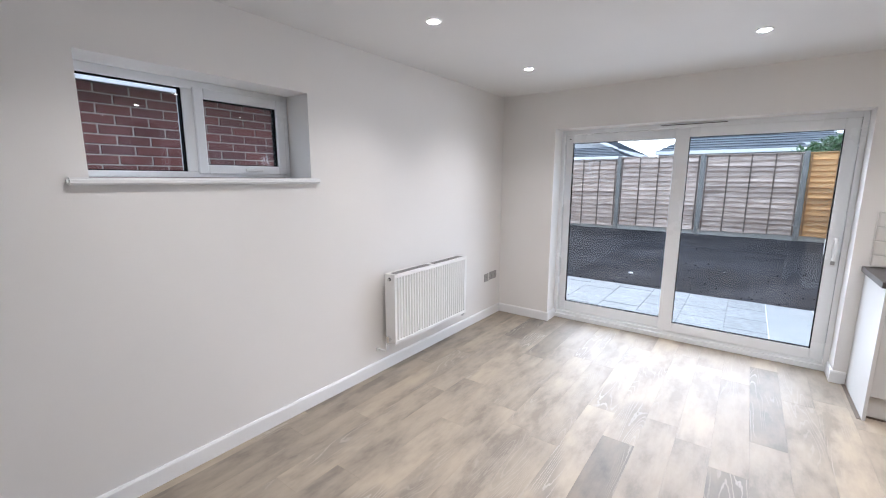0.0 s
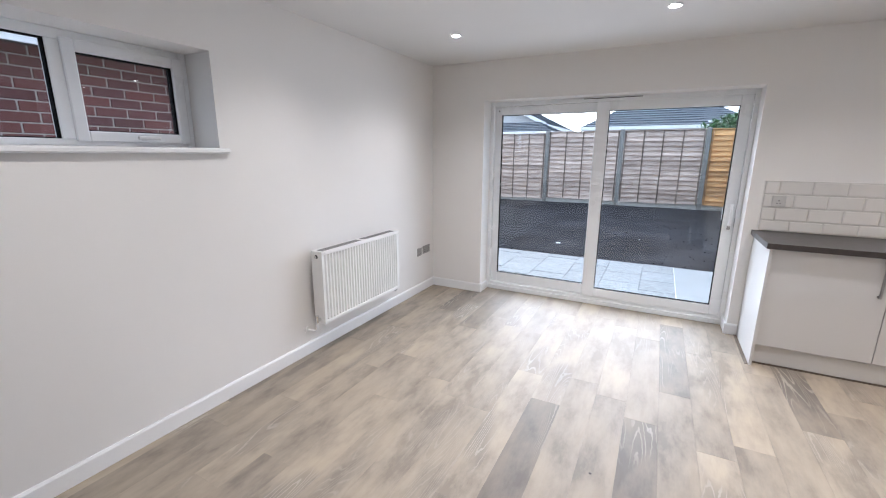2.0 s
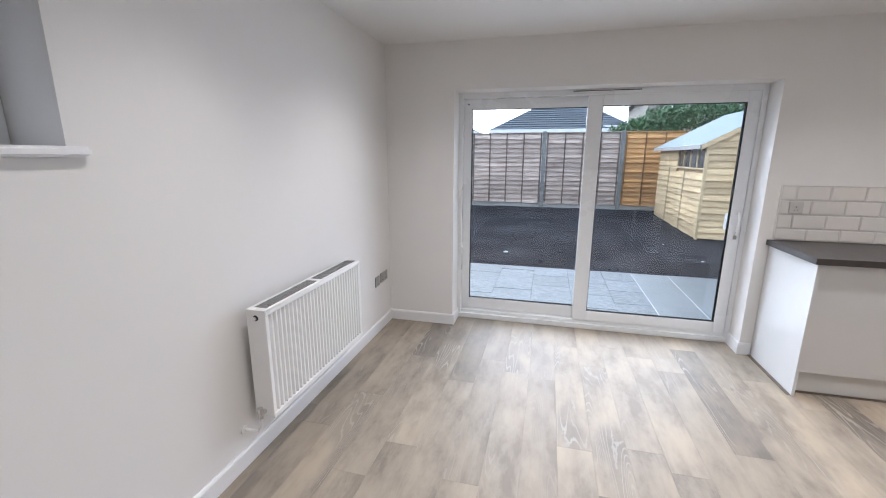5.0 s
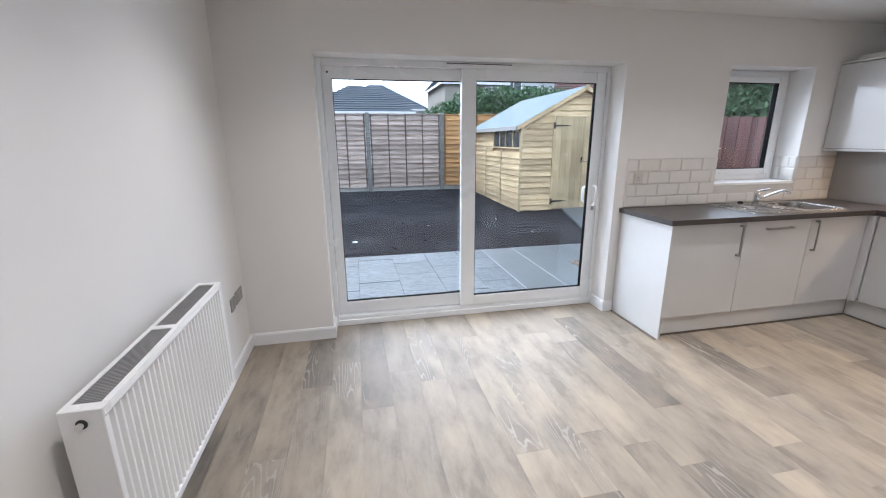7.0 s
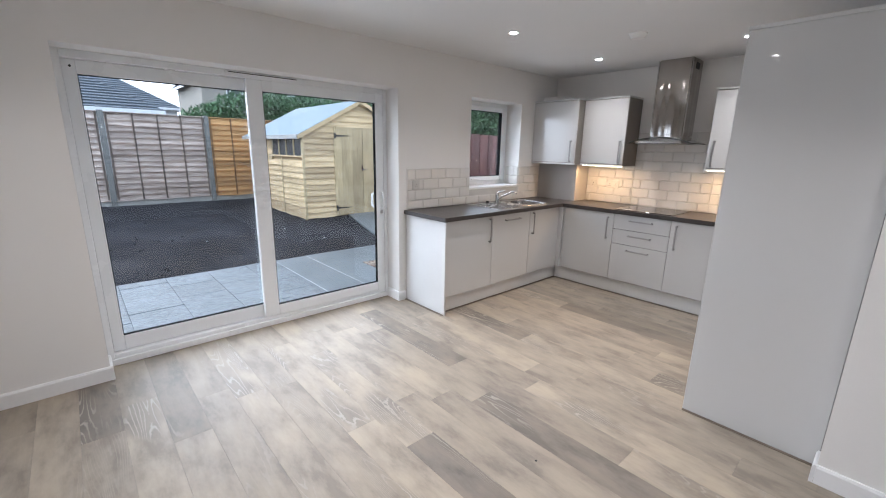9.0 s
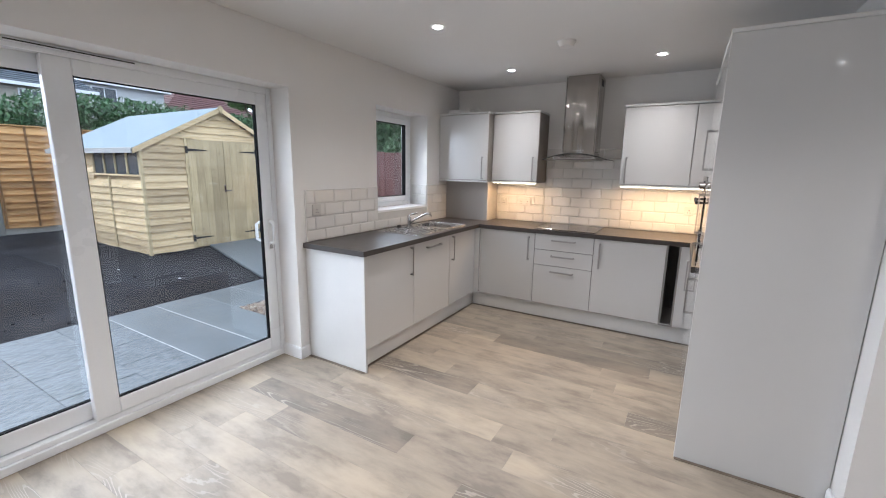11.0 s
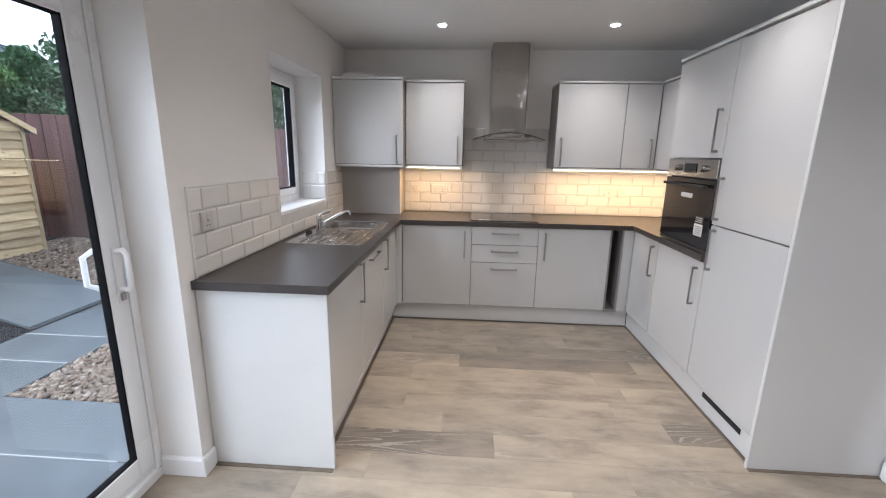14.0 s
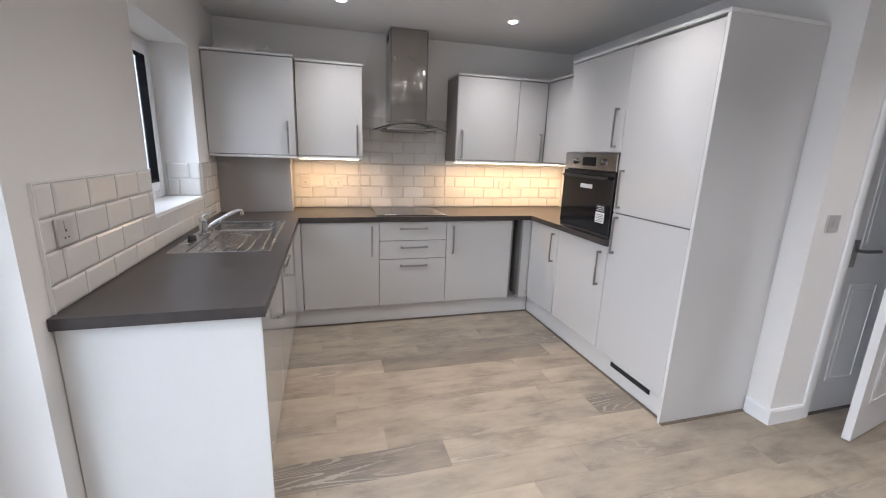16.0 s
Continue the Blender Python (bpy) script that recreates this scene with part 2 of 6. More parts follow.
def plank_vinyl(name="weathered_oak_plank", dark=False):
    """Printed oak plank; the dark kind is the one with strong limed figure."""
    m, n, l, b = material(name, 0.5, spec=0.45)
    info = n.new("ShaderNodeObjectInfo").outputs["Random"]
    pos = n.new("ShaderNodeNewGeometry").outputs["Position"]
    shift = n.new("ShaderNodeVectorMath")
    shift.operation = "SCALE"
    shift.inputs[0].default_value = (37.0, 91.0, 13.0)
    l.new(info, shift.inputs["Scale"])
    add = n.new("ShaderNodeVectorMath")
    add.operation = "ADD"
    l.new(pos, add.inputs[0])
    l.new(shift.outputs[0], add.inputs[1])
    v = add.outputs[0]
    cloud = noise_tex(n, l, 3.0, 8, v, (2.4, 0.9, 1), 0.62)
    streak = noise_tex(n, l, 7.0, 6, v, (4.0, 0.6, 1), 0.62)
    if dark:
        base = ramp(n, [(0.0, (0.195, 0.168, 0.140)), (1.0, (0.245, 0.208, 0.168))])
    else:
        base = ramp(n, [(0.0, (0.285, 0.243, 0.196)), (0.3, (0.308, 0.262, 0.210)), (0.6, (0.335, 0.284, 0.225)), (0.93, (0.362, 0.306, 0.240)), (1.0, (0.250, 0.216, 0.180))])
    l.new(info, base.inputs["Fac"])
    tone = ramp(n, [(0.36, (0.50, 0.50, 0.52)), (0.46, (0.84, 0.84, 0.85)), (0.55, (1.05, 1.04, 1.01)), (0.66, (1.20, 1.18, 1.13))])
    l.new(cloud, tone.inputs["Fac"])
    c = mix(n, l, base.outputs["Color"], tone.outputs["Color"], 0.68, "MULTIPLY")
    st = ramp(n, [(0.36, (0.74, 0.73, 0.72)), (0.55, (1.0, 1.0, 1.0))])
    l.new(streak, st.inputs["Fac"])
    c = mix(n, l, c, st.outputs["Color"], 0.32, "MULTIPLY")
    # cathedral figure: contour lines of a long-drawn noise, strong on some planks only
    con = noise_tex(n, l, 1.7, 1.5, v, (4.6, 0.42, 1), 0.4)
    rip = noise_tex(n, l, 34.0, 4, v, (2.0, 0.9, 1))
    ph = value(n, l, "ADD", value(n, l, "MULTIPLY", con, 170.0), value(n, l, "MULTIPLY", rip, 3.4))
    ring = ramp(n, [(0.62, (0, 0, 0)), (0.92, (1, 1, 1))])
    l.new(value(n, l, "SINE", ph), ring.inputs["Fac"])
    patch = ramp(n, [(0.54, (0, 0, 0)), (0.62, (1, 1, 1))] if not dark else [(0.48, (0, 0, 0)), (0.60, (1, 1, 1))])
    l.new(noise_tex(n, l, 1.5, 2, v, (2.6, 0.8, 1)), patch.inputs["Fac"])
    strong = ramp(n, [(0.66, (0.35, 0.35, 0.35)), (0.84, (1, 1, 1))] if not dark else [(0.0, (0.8, 0.8, 0.8)), (1.0, (1, 1, 1))])
    l.new(info, strong.inputs["Fac"])
    where = value(n, l, "MULTIPLY", patch.outputs["Color"], strong.outputs["Color"])
    c = mix(n, l, c, (0.13, 0.115, 0.10) if dark else (0.19, 0.168, 0.148), value(n, l, "MULTIPLY", where, 0.62))
    c = mix(n, l, c, (0.46, 0.415, 0.355), value(n, l, "MULTIPLY", value(n, l, "MULTIPLY", ring.outputs["Color"], where), 0.62))
    l.new(c, b.inputs["Base Color"])
    rr = n.new("ShaderNodeMapRange")
    rr.inputs["To Min"].default_value, rr.inputs["To Max"].default_value = 0.46, 0.60
    l.new(cloud, rr.inputs["Value"])
    l.new(rr.outputs["Result"], b.inputs["Roughness"])
    bump(n, l, b, streak, 0.10, 0.001)
    return m


def wood_board(name, c1, c2, c3, axis=0, rough=0.8, knots=True, spread=1.0):
    """Sawn boards, the grain along an axis (0 x, 1 y, 2 z), each board of its own tone."""
    m, n, l, b = material(name, rough)
    info = n.new("ShaderNodeObjectInfo").outputs["Random"]
    pos = n.new("ShaderNodeNewGeometry").outputs["Position"]
    shift = n.new("ShaderNodeVectorMath")
    shift.operation = "SCALE"
    shift.inputs[0].default_value = (31.0, 57.0, 19.0)
    l.new(info, shift.inputs["Scale"])
    add = n.new("ShaderNodeVectorMath")
    add.operation = "ADD"
    l.new(pos, add.inputs[0])
    l.new(shift.outputs[0], add.inputs[1])
    stretch = [14.0, 14.0, 14.0]
    stretch[axis] = 1.0
    g = noise_tex(n, l, 3.2, 6, add.outputs[0], tuple(stretch), 0.65)
    big = noise_tex(n, l, 1.1, 3, add.outputs[0])
    r = ramp(n, [(0.5 - 0.20 * spread, c1), (0.5, c2), (0.5 + 0.18 * spread, c3)])
    l.new(g, r.inputs["Fac"])
    tone = ramp(n, [(0.0, (0.70, 0.69, 0.68)), (1.0, (1.16, 1.16, 1.14))])
    l.new(info, tone.inputs["Fac"])
    c = mix(n, l, r.outputs["Color"], tone.outputs["Color"], 1.0, "MULTIPLY")
    t2 = ramp(n, [(0.35, (0.80, 0.79, 0.78)), (0.65, (1.05, 1.05, 1.05))])
    l.new(big, t2.inputs["Fac"])
    c = mix(n, l, c, t2.outputs["Color"], 1.0, "MULTIPLY")
    if knots:
        vo = n.new("ShaderNodeTexVoronoi")
        vo.inputs["Scale"].default_value = 3.3
        ks = [2.4, 2.4, 2.4]
        ks[axis] = 1.2
        mp = n.new("ShaderNodeMapping")
        mp.inputs["Scale"].default_value = tuple(ks)
        l.new(add.outputs[0], mp.inputs["Vector"])
        l.new(mp.outputs["Vector"], vo.inputs["Vector"])
        kr = ramp(n, [(0.05, (1, 1, 1)), (0.13, (0, 0, 0))])
        l.new(vo.outputs["Distance"], kr.inputs["Fac"])
        c = mix(n, l, c, tuple(v * 0.45 for v in c1), value(n, l, "MULTIPLY", kr.outputs["Color"], 0.7))
    l.new(c, b.inputs["Base Color"])
    bump(n, l, b, g, 0.5, 0.003)
    return m


def brick_clay():
    m, n, l, b = material("red_clay_brick", 0.85)
    info = n.new("ShaderNodeObjectInfo").outputs["Random"]
    r = ramp(n, [(0.0, (0.085, 0.030, 0.028)), (0.35, (0.13, 0.042, 0.035)), (0.7, (0.165, 0.052, 0.040)), (1.0, (0.10, 0.040, 0.042))])
    l.new(info, r.inputs["Fac"])
    s = noise_tex(n, l, 30, 5)
    c = mix(n, l, r.outputs["Color"], (0.13, 0.06, 0.06), value(n, l, "MULTIPLY", s, 0.6))
    l.new(c, b.inputs["Base Color"])
    bump(n, l, b, noise_tex(n, l, 90, 4), 0.6, 0.003)
    return m


def soil():
    m, n, l, b = material("dark_topsoil", 0.95, spec=0.08)
    a = noise_tex(n, l, 1.1, 5)
    f = noise_tex(n, l, 16, 5)
    r = ramp(n, [(0.30, (0.009, 0.009, 0.011)), (0.50, (0.018, 0.0185, 0.022)), (0.66, (0.036, 0.036, 0.041))])
    l.new(a, r.inputs["Fac"])
    c = mix(n, l, r.outputs["Color"], (0.02, 0.02, 0.023), value(n, l, "MULTIPLY", f, 0.6))
    pale = ramp(n, [(0.60, (0, 0, 0)), (0.68, (1, 1, 1))])
    l.new(noise_tex(n, l, 6, 6, stretch=(1, 1.5, 1), rough=0.7), pale.inputs["Fac"])
    c = mix(n, l, c, (0.052, 0.051, 0.055), value(n, l, "MULTIPLY", pale.outputs["Color"], 0.8))
    l.new(c, b.inputs["Base Color"])
    lumps = noise_tex(n, l, 7, 3, rough=0.5)
    bump(n, l, b, value(n, l, "ADD", lumps, noise_tex(n, l, 2.5, 3)), 0.2, 0.02)
    return m


def slab_stone(name="blue_grey_paving", smooth=False):
    m, n, l, b = material(name, 0.42)
    info = n.new("ShaderNodeObjectInfo").outputs["Random"]
    a = noise_tex(n, l, 3.0, 5)
    f = noise_tex(n, l, 18.0, 6, stretch=(1, 2.2, 1))
    r = ramp(n, [(0.3, (0.075, 0.091, 0.103)), (0.65, (0.115, 0.133, 0.146))])
    l.new(a, r.inputs["Fac"])
    t = ramp(n, [(0.0, (0.86, 0.87, 0.88)), (1.0, (1.1, 1.1, 1.1))])
    l.new(info, t.inputs["Fac"])
    c = mix(n, l, r.outputs["Color"], t.outputs["Color"], 1.0, "MULTIPLY")
    if not smooth:
        fleck = ramp(n, [(0.38, (0.62, 0.64, 0.66)), (0.52, (1.0, 1.0, 1.0)), (0.64, (1.22, 1.22, 1.20))])
        l.new(f, fleck.inputs["Fac"])
        c = mix(n, l, c, fleck.outputs["Color"], 1.0, "MULTIPLY")
    l.new(c, b.inputs["Base Color"])
    rr = n.new("ShaderNodeMapRange")
    rr.inputs["To Min"].default_value, rr.inputs["To Max"].default_value = (0.36, 0.44) if smooth else (0.40, 0.55)
    l.new(a, rr.inputs["Value"])
    l.new(rr.outputs["Result"], b.inputs["Roughness"])
    bump(n, l, b, f, 0.15 if smooth else 0.7, 0.005 if smooth else 0.012)
    return m


def roof_tile(name, c1, c2):
    m, n, l, b = material(name, 0.8)
    a = noise_tex(n, l, 0.7, 5)
    f = noise_tex(n, l, 9, 4)
    r = ramp(n, [(0.3, c1), (0.7, c2)])
    l.new(a, r.inputs["Fac"])
    l.new(mix(n, l, r.outputs["Color"], tuple(v * 0.6 for v in c1), value(n, l, "MULTIPLY", f, 0.5)), b.inputs["Base Color"])
    bump(n, l, b, f, 0.4, 0.02)
    return m


def leaf(name, c1, c2):
    m, n, l, b = material(name, 0.55)
    isl = n.new("ShaderNodeNewGeometry").outputs["Random Per Island"]
    r = ramp(n, [(0.0, c1), (1.0, c2)])
    l.new(isl, r.inputs["Fac"])
    big = noise_tex(n, l, 1.2, 3)
    c = mix(n, l, r.outputs["Color"], tuple(v * 0.5 for v in c1), value(n, l, "MULTIPLY", big, 0.7))
    l.new(c, b.inputs["Base Color"])
    return m


def pebble():
    m, n, l, b = material("mixed_gravel", 0.75)
    isl = n.new("ShaderNodeNewGeometry").outputs["Random Per Island"]
    r = ramp(n, [(0.0, (0.09, 0.055, 0.04)), (0.3, (0.24, 0.17, 0.12)), (0.6, (0.14, 0.10, 0.08)), (0.8, (0.42, 0.36, 0.29)), (1.0, (0.12, 0.07, 0.05))])
    l.new(isl, r.inputs["Fac"])
    f = noise_tex(n, l, 60, 3)
    l.new(mix(n, l, r.outputs["Color"], (0.15, 0.11, 0.08), value(n, l, "MULTIPLY", f, 0.35)), b.inputs["Base Color"])
    return m


SLAB_SMOOTH = slab_stone("smooth_blue_grey_paving", True)
PLANK_DARK = plank_vinyl("dark_limed_oak_plank", True)
TILE, PLANK, BRICK, SOIL, SLAB, PEBBLE = tile_glaze(), plank_vinyl(), brick_clay(), soil(), slab_stone(), pebble()
FENCE_GREY = wood_board("weathered_pink_grey_larch", (0.19, 0.135, 0.11), (0.46, 0.38, 0.335), (0.61, 0.53, 0.48), 0)
FENCE_ORANGE = wood_board("new_orange_larch", (0.30, 0.15, 0.055), (0.50, 0.285, 0.115), (0.60, 0.38, 0.18), 0)
FENCE_BATTEN = wood_board("dark_weathered_batten", (0.07, 0.05, 0.04), (0.125, 0.095, 0.08), (0.18, 0.145, 0.125), 2, knots=False)
FENCE_OBATTEN = wood_board("orange_batten", (0.16, 0.08, 0.03), (0.24, 0.13, 0.055), (0.31, 0.18, 0.085), 2, knots=False)
FENCE_RED = wood_board("red_brown_stained_board", (0.075, 0.027, 0.027), (0.10, 0.036, 0.034), (0.125, 0.048, 0.043), 2, 0.75, False)
SHED_H = wood_board("treated_pine_across", (0.46, 0.32, 0.165), (0.62, 0.47, 0.275), (0.71, 0.565, 0.365), 0, spread=1.25)
SHED_S = wood_board("treated_pine_along", (0.46, 0.32, 0.165), (0.62, 0.47, 0.275), (0.71, 0.565, 0.365), 1, spread=1.25)
SHED_V = wood_board("treated_pine_upright", (0.42, 0.325, 0.185), (0.53, 0.42, 0.25), (0.60, 0.49, 0.305), 2, spread=1.4)
ROOF_SLATE = roof_tile("blue_grey_roof_tiles", (0.060, 0.075, 0.095), (0.10, 0.12, 0.142))
ROOF_RED = roof_tile("red_roof_tiles", (0.125, 0.050, 0.047), (0.175, 0.078, 0.072))
LEAF_HEDGE = leaf("hedge_leaves", (0.045, 0.115, 0.045), (0.10, 0.22, 0.08))
LEAF_TREE = leaf("tree_leaves", (0.09, 0.19, 0.05), (0.20, 0.36, 0.11))
# On the white grille this grey stands in for shade; fins and eaves are grey.
GRILLE_GREY = spotted("grille_shade_and_plain_grey", (0.30, 0.30, 0.295), (0.36, 0.36, 0.355), 12, 0.5)
PLATE_SATIN = spotted("satin_socket_plate", (0.50, 0.49, 0.475), (0.56, 0.55, 0.53), 25, 0.38, 0.25, fine=300, relief=0.03)

# ---- building helpers ----
ORIGIN = {}


def thing(name, loc, label="", category="", group="", kind=""):
    ob = new(name)
    ob.location = loc
    ob.empty_display_size = 0.1
    ORIGIN[ob] = Vector(loc)
    return tagged(ob, label, category, group, kind)


def part(name, bm, mat, parent=None, label="", smooth=False, kind=""):
    """Links a bmesh, in the room's coordinates, as one mesh object under a thing or a part."""
    me = bpy.data.meshes.new(name)
    if parent is not None:
        bmesh.ops.translate(bm, vec=-ORIGIN[parent], verts=bm.verts)
    bmesh.ops.recalc_face_normals(bm, faces=bm.faces)
    bm.to_mesh(me)
    bm.free()
    me.materials.append(mat)
    if smooth:
        me.shade_smooth()
        me.set_sharp_from_angle(angle=radians(35))
    ob = new(name, me)
    if parent is not None:
        ob.parent = parent
        ORIGIN[ob] = ORIGIN[parent]
    else:
        ORIGIN[ob] = Vector((0, 0, 0))
    return tagged(ob, label, kind=kind)


def add_box(bm, x0, x1, y0, y1, z0, z1):
    v = [bm.verts.new((x, y, z)) for z in (z0, z1) for y in (y0, y1) for x in (x0, x1)]
    for f in ((0, 2, 3, 1), (4, 5, 7, 6), (0, 1, 5, 4), (2, 6, 7, 3), (0, 4, 6, 2), (1, 3, 7, 5)):
        bm.faces.new([v[i] for i in f])


def boxes(*bs, bevel=0.0, seg=1):
    bm = bmesh.new()
    for b in bs:
        add_box(bm, *b)
    if bevel:
        bmesh.ops.bevel(bm, geom=list(bm.edges), offset=bevel, segments=seg, affect="EDGES", clamp_overlap=True)
    return bm


def tube(bm, a, b, r, n=14, r2=None):
    a, b = Vector(a), Vector(b)
    d = b - a
    m = Matrix.Translation((a + b) / 2) @ d.to_track_quat("Z", "Y").to_matrix().to_4x4()
    bmesh.ops.create_cone(bm, cap_ends=True, segments=n, radius1=r, radius2=r if r2 is None else r2, depth=d.length, matrix=m)
    return bm


def sweep(points, r, n=12):
    """A round bar along a line of points."""
    bm = bmesh.new()
    pts = [Vector(p) for p in points]
    rings = []
    side = None
    for i, p in enumerate(pts):
        d = (pts[min(i + 1, len(pts) - 1)] - pts[max(i - 1, 0)]).normalized()
        if side is None:
            side = d.orthogonal().normalized()
        side = (side - d * side.dot(d)).normalized()
        up = d.cross(side)
        rings.append([bm.verts.new(p + side * r * math.cos(2 * math.pi * k / n) + up * r * math.sin(2 * math.pi * k / n)) for k in range(n)])
    for a, b in zip(rings, rings[1:]):
        for k in range(n):
            bm.faces.new((a[k], a[(k + 1) % n], b[(k + 1) % n], b[k]))
    bm.faces.new(rings[0][::-1])
    bm.faces.new(rings[-1])
    return bm


def frame_x(x0, x1, z0, z1, y0, y1, l, r, b, t, bevel=0.004):
    """A four-sided frame standing in a wall that runs along x."""
    return boxes((x0, x0 + l, y0, y1, z0, z1), (x1 - r, x1, y0, y1, z0, z1), (x0 + l, x1 - r, y0, y1, z0, z0 + b), (x0 + l, x1 - r, y0, y1, z1 - t, z1), bevel=bevel)


def frame_y(y0, y1, z0, z1, x0, x1, l, r, b, t, bevel=0.004):
    return boxes((x0, x1, y0, y0 + l, z0, z1), (x0, x1, y1 - r, y1, z0, z1), (x0, x1, y0 + l, y1 - r, z0, z0 + b), (x0, x1, y0 + l, y1 - r, z1 - t, z1), bevel=bevel)


def pane(name, bm, parent, label="clear double glazing"):
    ob = part(name, bm, GLASS, parent, label)
    ob.visible_shadow = False
    return ob


SHARED = {}


def piece(name, key, make, mat, parent, loc, rot=None, kind=""):
    """One of many alike pieces: the mesh is made once for each key and shared. The place is in the room's coordinates."""
    if key not in SHARED:
        bm = make()
        bmesh.ops.recalc_face_normals(bm, faces=bm.faces)
        me = bpy.data.meshes.new(name)
        bm.to_mesh(me)
        bm.free()
        me.materials.append(mat)
        SHARED[key] = me
    ob = new(name, SHARED[key])
    ob.parent = parent
    ob.location = Vector(loc) - ORIGIN[parent]
    if rot:
        ob.rotation_euler = rot
    if kind:
        tagged(ob, kind=kind)
    return ob

# ---- the room's shell ----
DX0, DX1, DZ = -1.625, 0.648, 2.005          # patio door opening
WX0, WX1, WZ0, WZ1 = 1.585, 2.425, 1.078, 2.015   # kitchen window
LY0, LY1, LZ0, LZ1 = 0.568, 1.660, 1.511, 2.018   # high window in the west wall
HY0, HY1, HZ = -0.06, 0.712, 2.02            # hall door
YO, XO = YN + 0.30, XW - 0.30

wall_west = part("wall_west", boxes(
    (XO, XW, YS - 0.3, LY0, 0, CEIL), (XO, XW, LY1, YO, 0, CEIL), (XO, XW, LY0, LY1, 0, LZ0 - 0.035), (XO, XW, LY0, LY1, LZ1, CEIL)), WALL, kind="structure")
wall_north = part("wall_north", boxes(
    (XW, DX0, YN, YO, 0, CEIL), (DX0, DX1, YN, YO, DZ, CEIL), (DX1, WX0, YN, YO, 0, CEIL),
    (WX0, WX1, YN, YO, 0, WZ0 - 0.02), (WX0, WX1, YN, YO, WZ1, CEIL), (WX1, XE + 0.3, YN, YO, 0, CEIL)), WALL, kind="structure")
wall_east = part("wall_east", boxes((XE, XE + 0.3, YK - 0.25, YN, 0, CEIL)), WALL, kind="structure")
wall_kitchen_south = part("wall_kitchen_south", boxes((XH, XE, YK - 0.25, YK, 0, CEIL)), WALL, kind="structure")
wall_hall = part("wall_hall", boxes(
    (XH, XH + 0.1, HY1, YK - 0.25, 0, CEIL), (XH, XH + 0.1, HY0, HY1, HZ, CEIL), (XH, XH + 0.1, YS, HY0, 0, CEIL)), WALL, kind="structure")
wall_south = part("wall_south", boxes((XW, XH + 0.1, YS - 0.3, YS, 0, CEIL)), WALL, kind="structure")
ceiling = part("ceiling", boxes((XO, XE + 0.3, YS - 0.3, YO, CEIL, CEIL + 0.2)), CEILING, kind="structure")
floor = part("floor", boxes((XO, XE + 0.3, YS - 0.3, YO, -0.20, -0.006)), SUBFLOOR, kind="structure")

# skirting boards, 90 mm, with a chamfered top
def skirting(x0, y0, x1, y1, nx, ny):
    """From one point to another along a wall; (nx, ny) points into the room."""
    bm = bmesh.new()
    t, h = 0.016, 0.092
    prof = [(0.001, 0.0), (t, 0.0), (t, h - 0.012), (t - 0.006, h), (0.001, h)]
    rings = [[bm.verts.new((x + nx * p, y + ny * p, z)) for p, z in prof] for x, y in ((x0, y0), (x1, y1))]
    for k in range(len(prof)):
        bm.faces.new((rings[0][k], rings[0][(k + 1) % len(prof)], rings[1][(k + 1) % len(prof)], rings[1][k]))
    bm.faces.new(rings[0][::-1])
    bm.faces.new(rings[1])
    return part("baseboard", bm, GLOSS_WHITE, None, kind="structure")


skirting(XW, YS, XW, YN, 1, 0)
skirting(XW + 0.016, YN, DX0 + 0.016, YN, 0, -1)
skirting(DX0, YN, DX0, 4.335, 1, 0)
skirting(DX1 - 0.016, YN, 0.722, YN, 0, -1)
skirting(DX1, YN, DX1, 4.335, -1, 0)
skirting(XH - 0.016, YK, 0.888, YK, 0, 1)
skirting(XH, YK, XH, HY1 + 0.055, -1, 0)
skirting(XH, HY0 - 0.055, XH, YS, -1, 0)
skirting(XW + 0.016, YS, XH - 0.016, YS, 0, 1)

# ---- patio door ----
PY = 4.340
patio = thing("door_1", ((DX0 + DX1) / 2, PY + 0.05, 0), "closed white plastic sliding patio door with two large panes", "door", kind="structure")
part("door_frame", boxes(
    (DX0, DX0 + 0.035, PY, YO - 0.005, 0.045, DZ), (DX1 - 0.035, DX1, PY, YO - 0.005, 0.045, DZ),
    (DX0 + 0.035, DX1 - 0.035, PY, YO - 0.005, DZ - 0.045, DZ), (DX0, DX1, PY - 0.004, YO + 0.03, 0.0, 0.045),
    (DX0 + 0.02, DX1 - 0.02, PY + 0.012, YO - 0.01, 0.045, 0.075), bevel=0.003), UPVC, patio)
fixed = part("sash", frame_x(DX0 + 0.035, -0.505, 0.078, DZ - 0.045, PY + 0.052, PY + 0.094, 0.068, 0.06, 0.105, 0.082), UPVC, patio, "fixed sash")
slide = part("sash", frame_x(-0.582, DX1 - 0.038, 0.078, DZ - 0.045, PY + 0.004, PY + 0.048, 0.115, 0.082, 0.088, 0.080), UPVC, patio, "sliding sash")
part("gasket", frame_x(DX0 + 0.100, -0.562, 0.180, DZ - 0.124, PY + 0.056, PY + 0.088, 0.007, 0.007, 0.007, 0.007, 0), GASKET, fixed, "black rubber seal")
part("gasket", frame_x(-0.470, DX1 - 0.117, 0.163, DZ - 0.122, PY + 0.009, PY + 0.042, 0.007, 0.009, 0.007, 0.007, 0), GASKET, slide, "black rubber seal")
pane("pane", boxes((DX0 + 0.1, -0.560, PY + 0.068, PY + 0.074, 0.178, DZ - 0.122)), fixed)
pane("pane", boxes((-0.469, DX1 - 0.119, PY + 0.022, PY + 0.028, 0.162, DZ - 0.120)), slide)
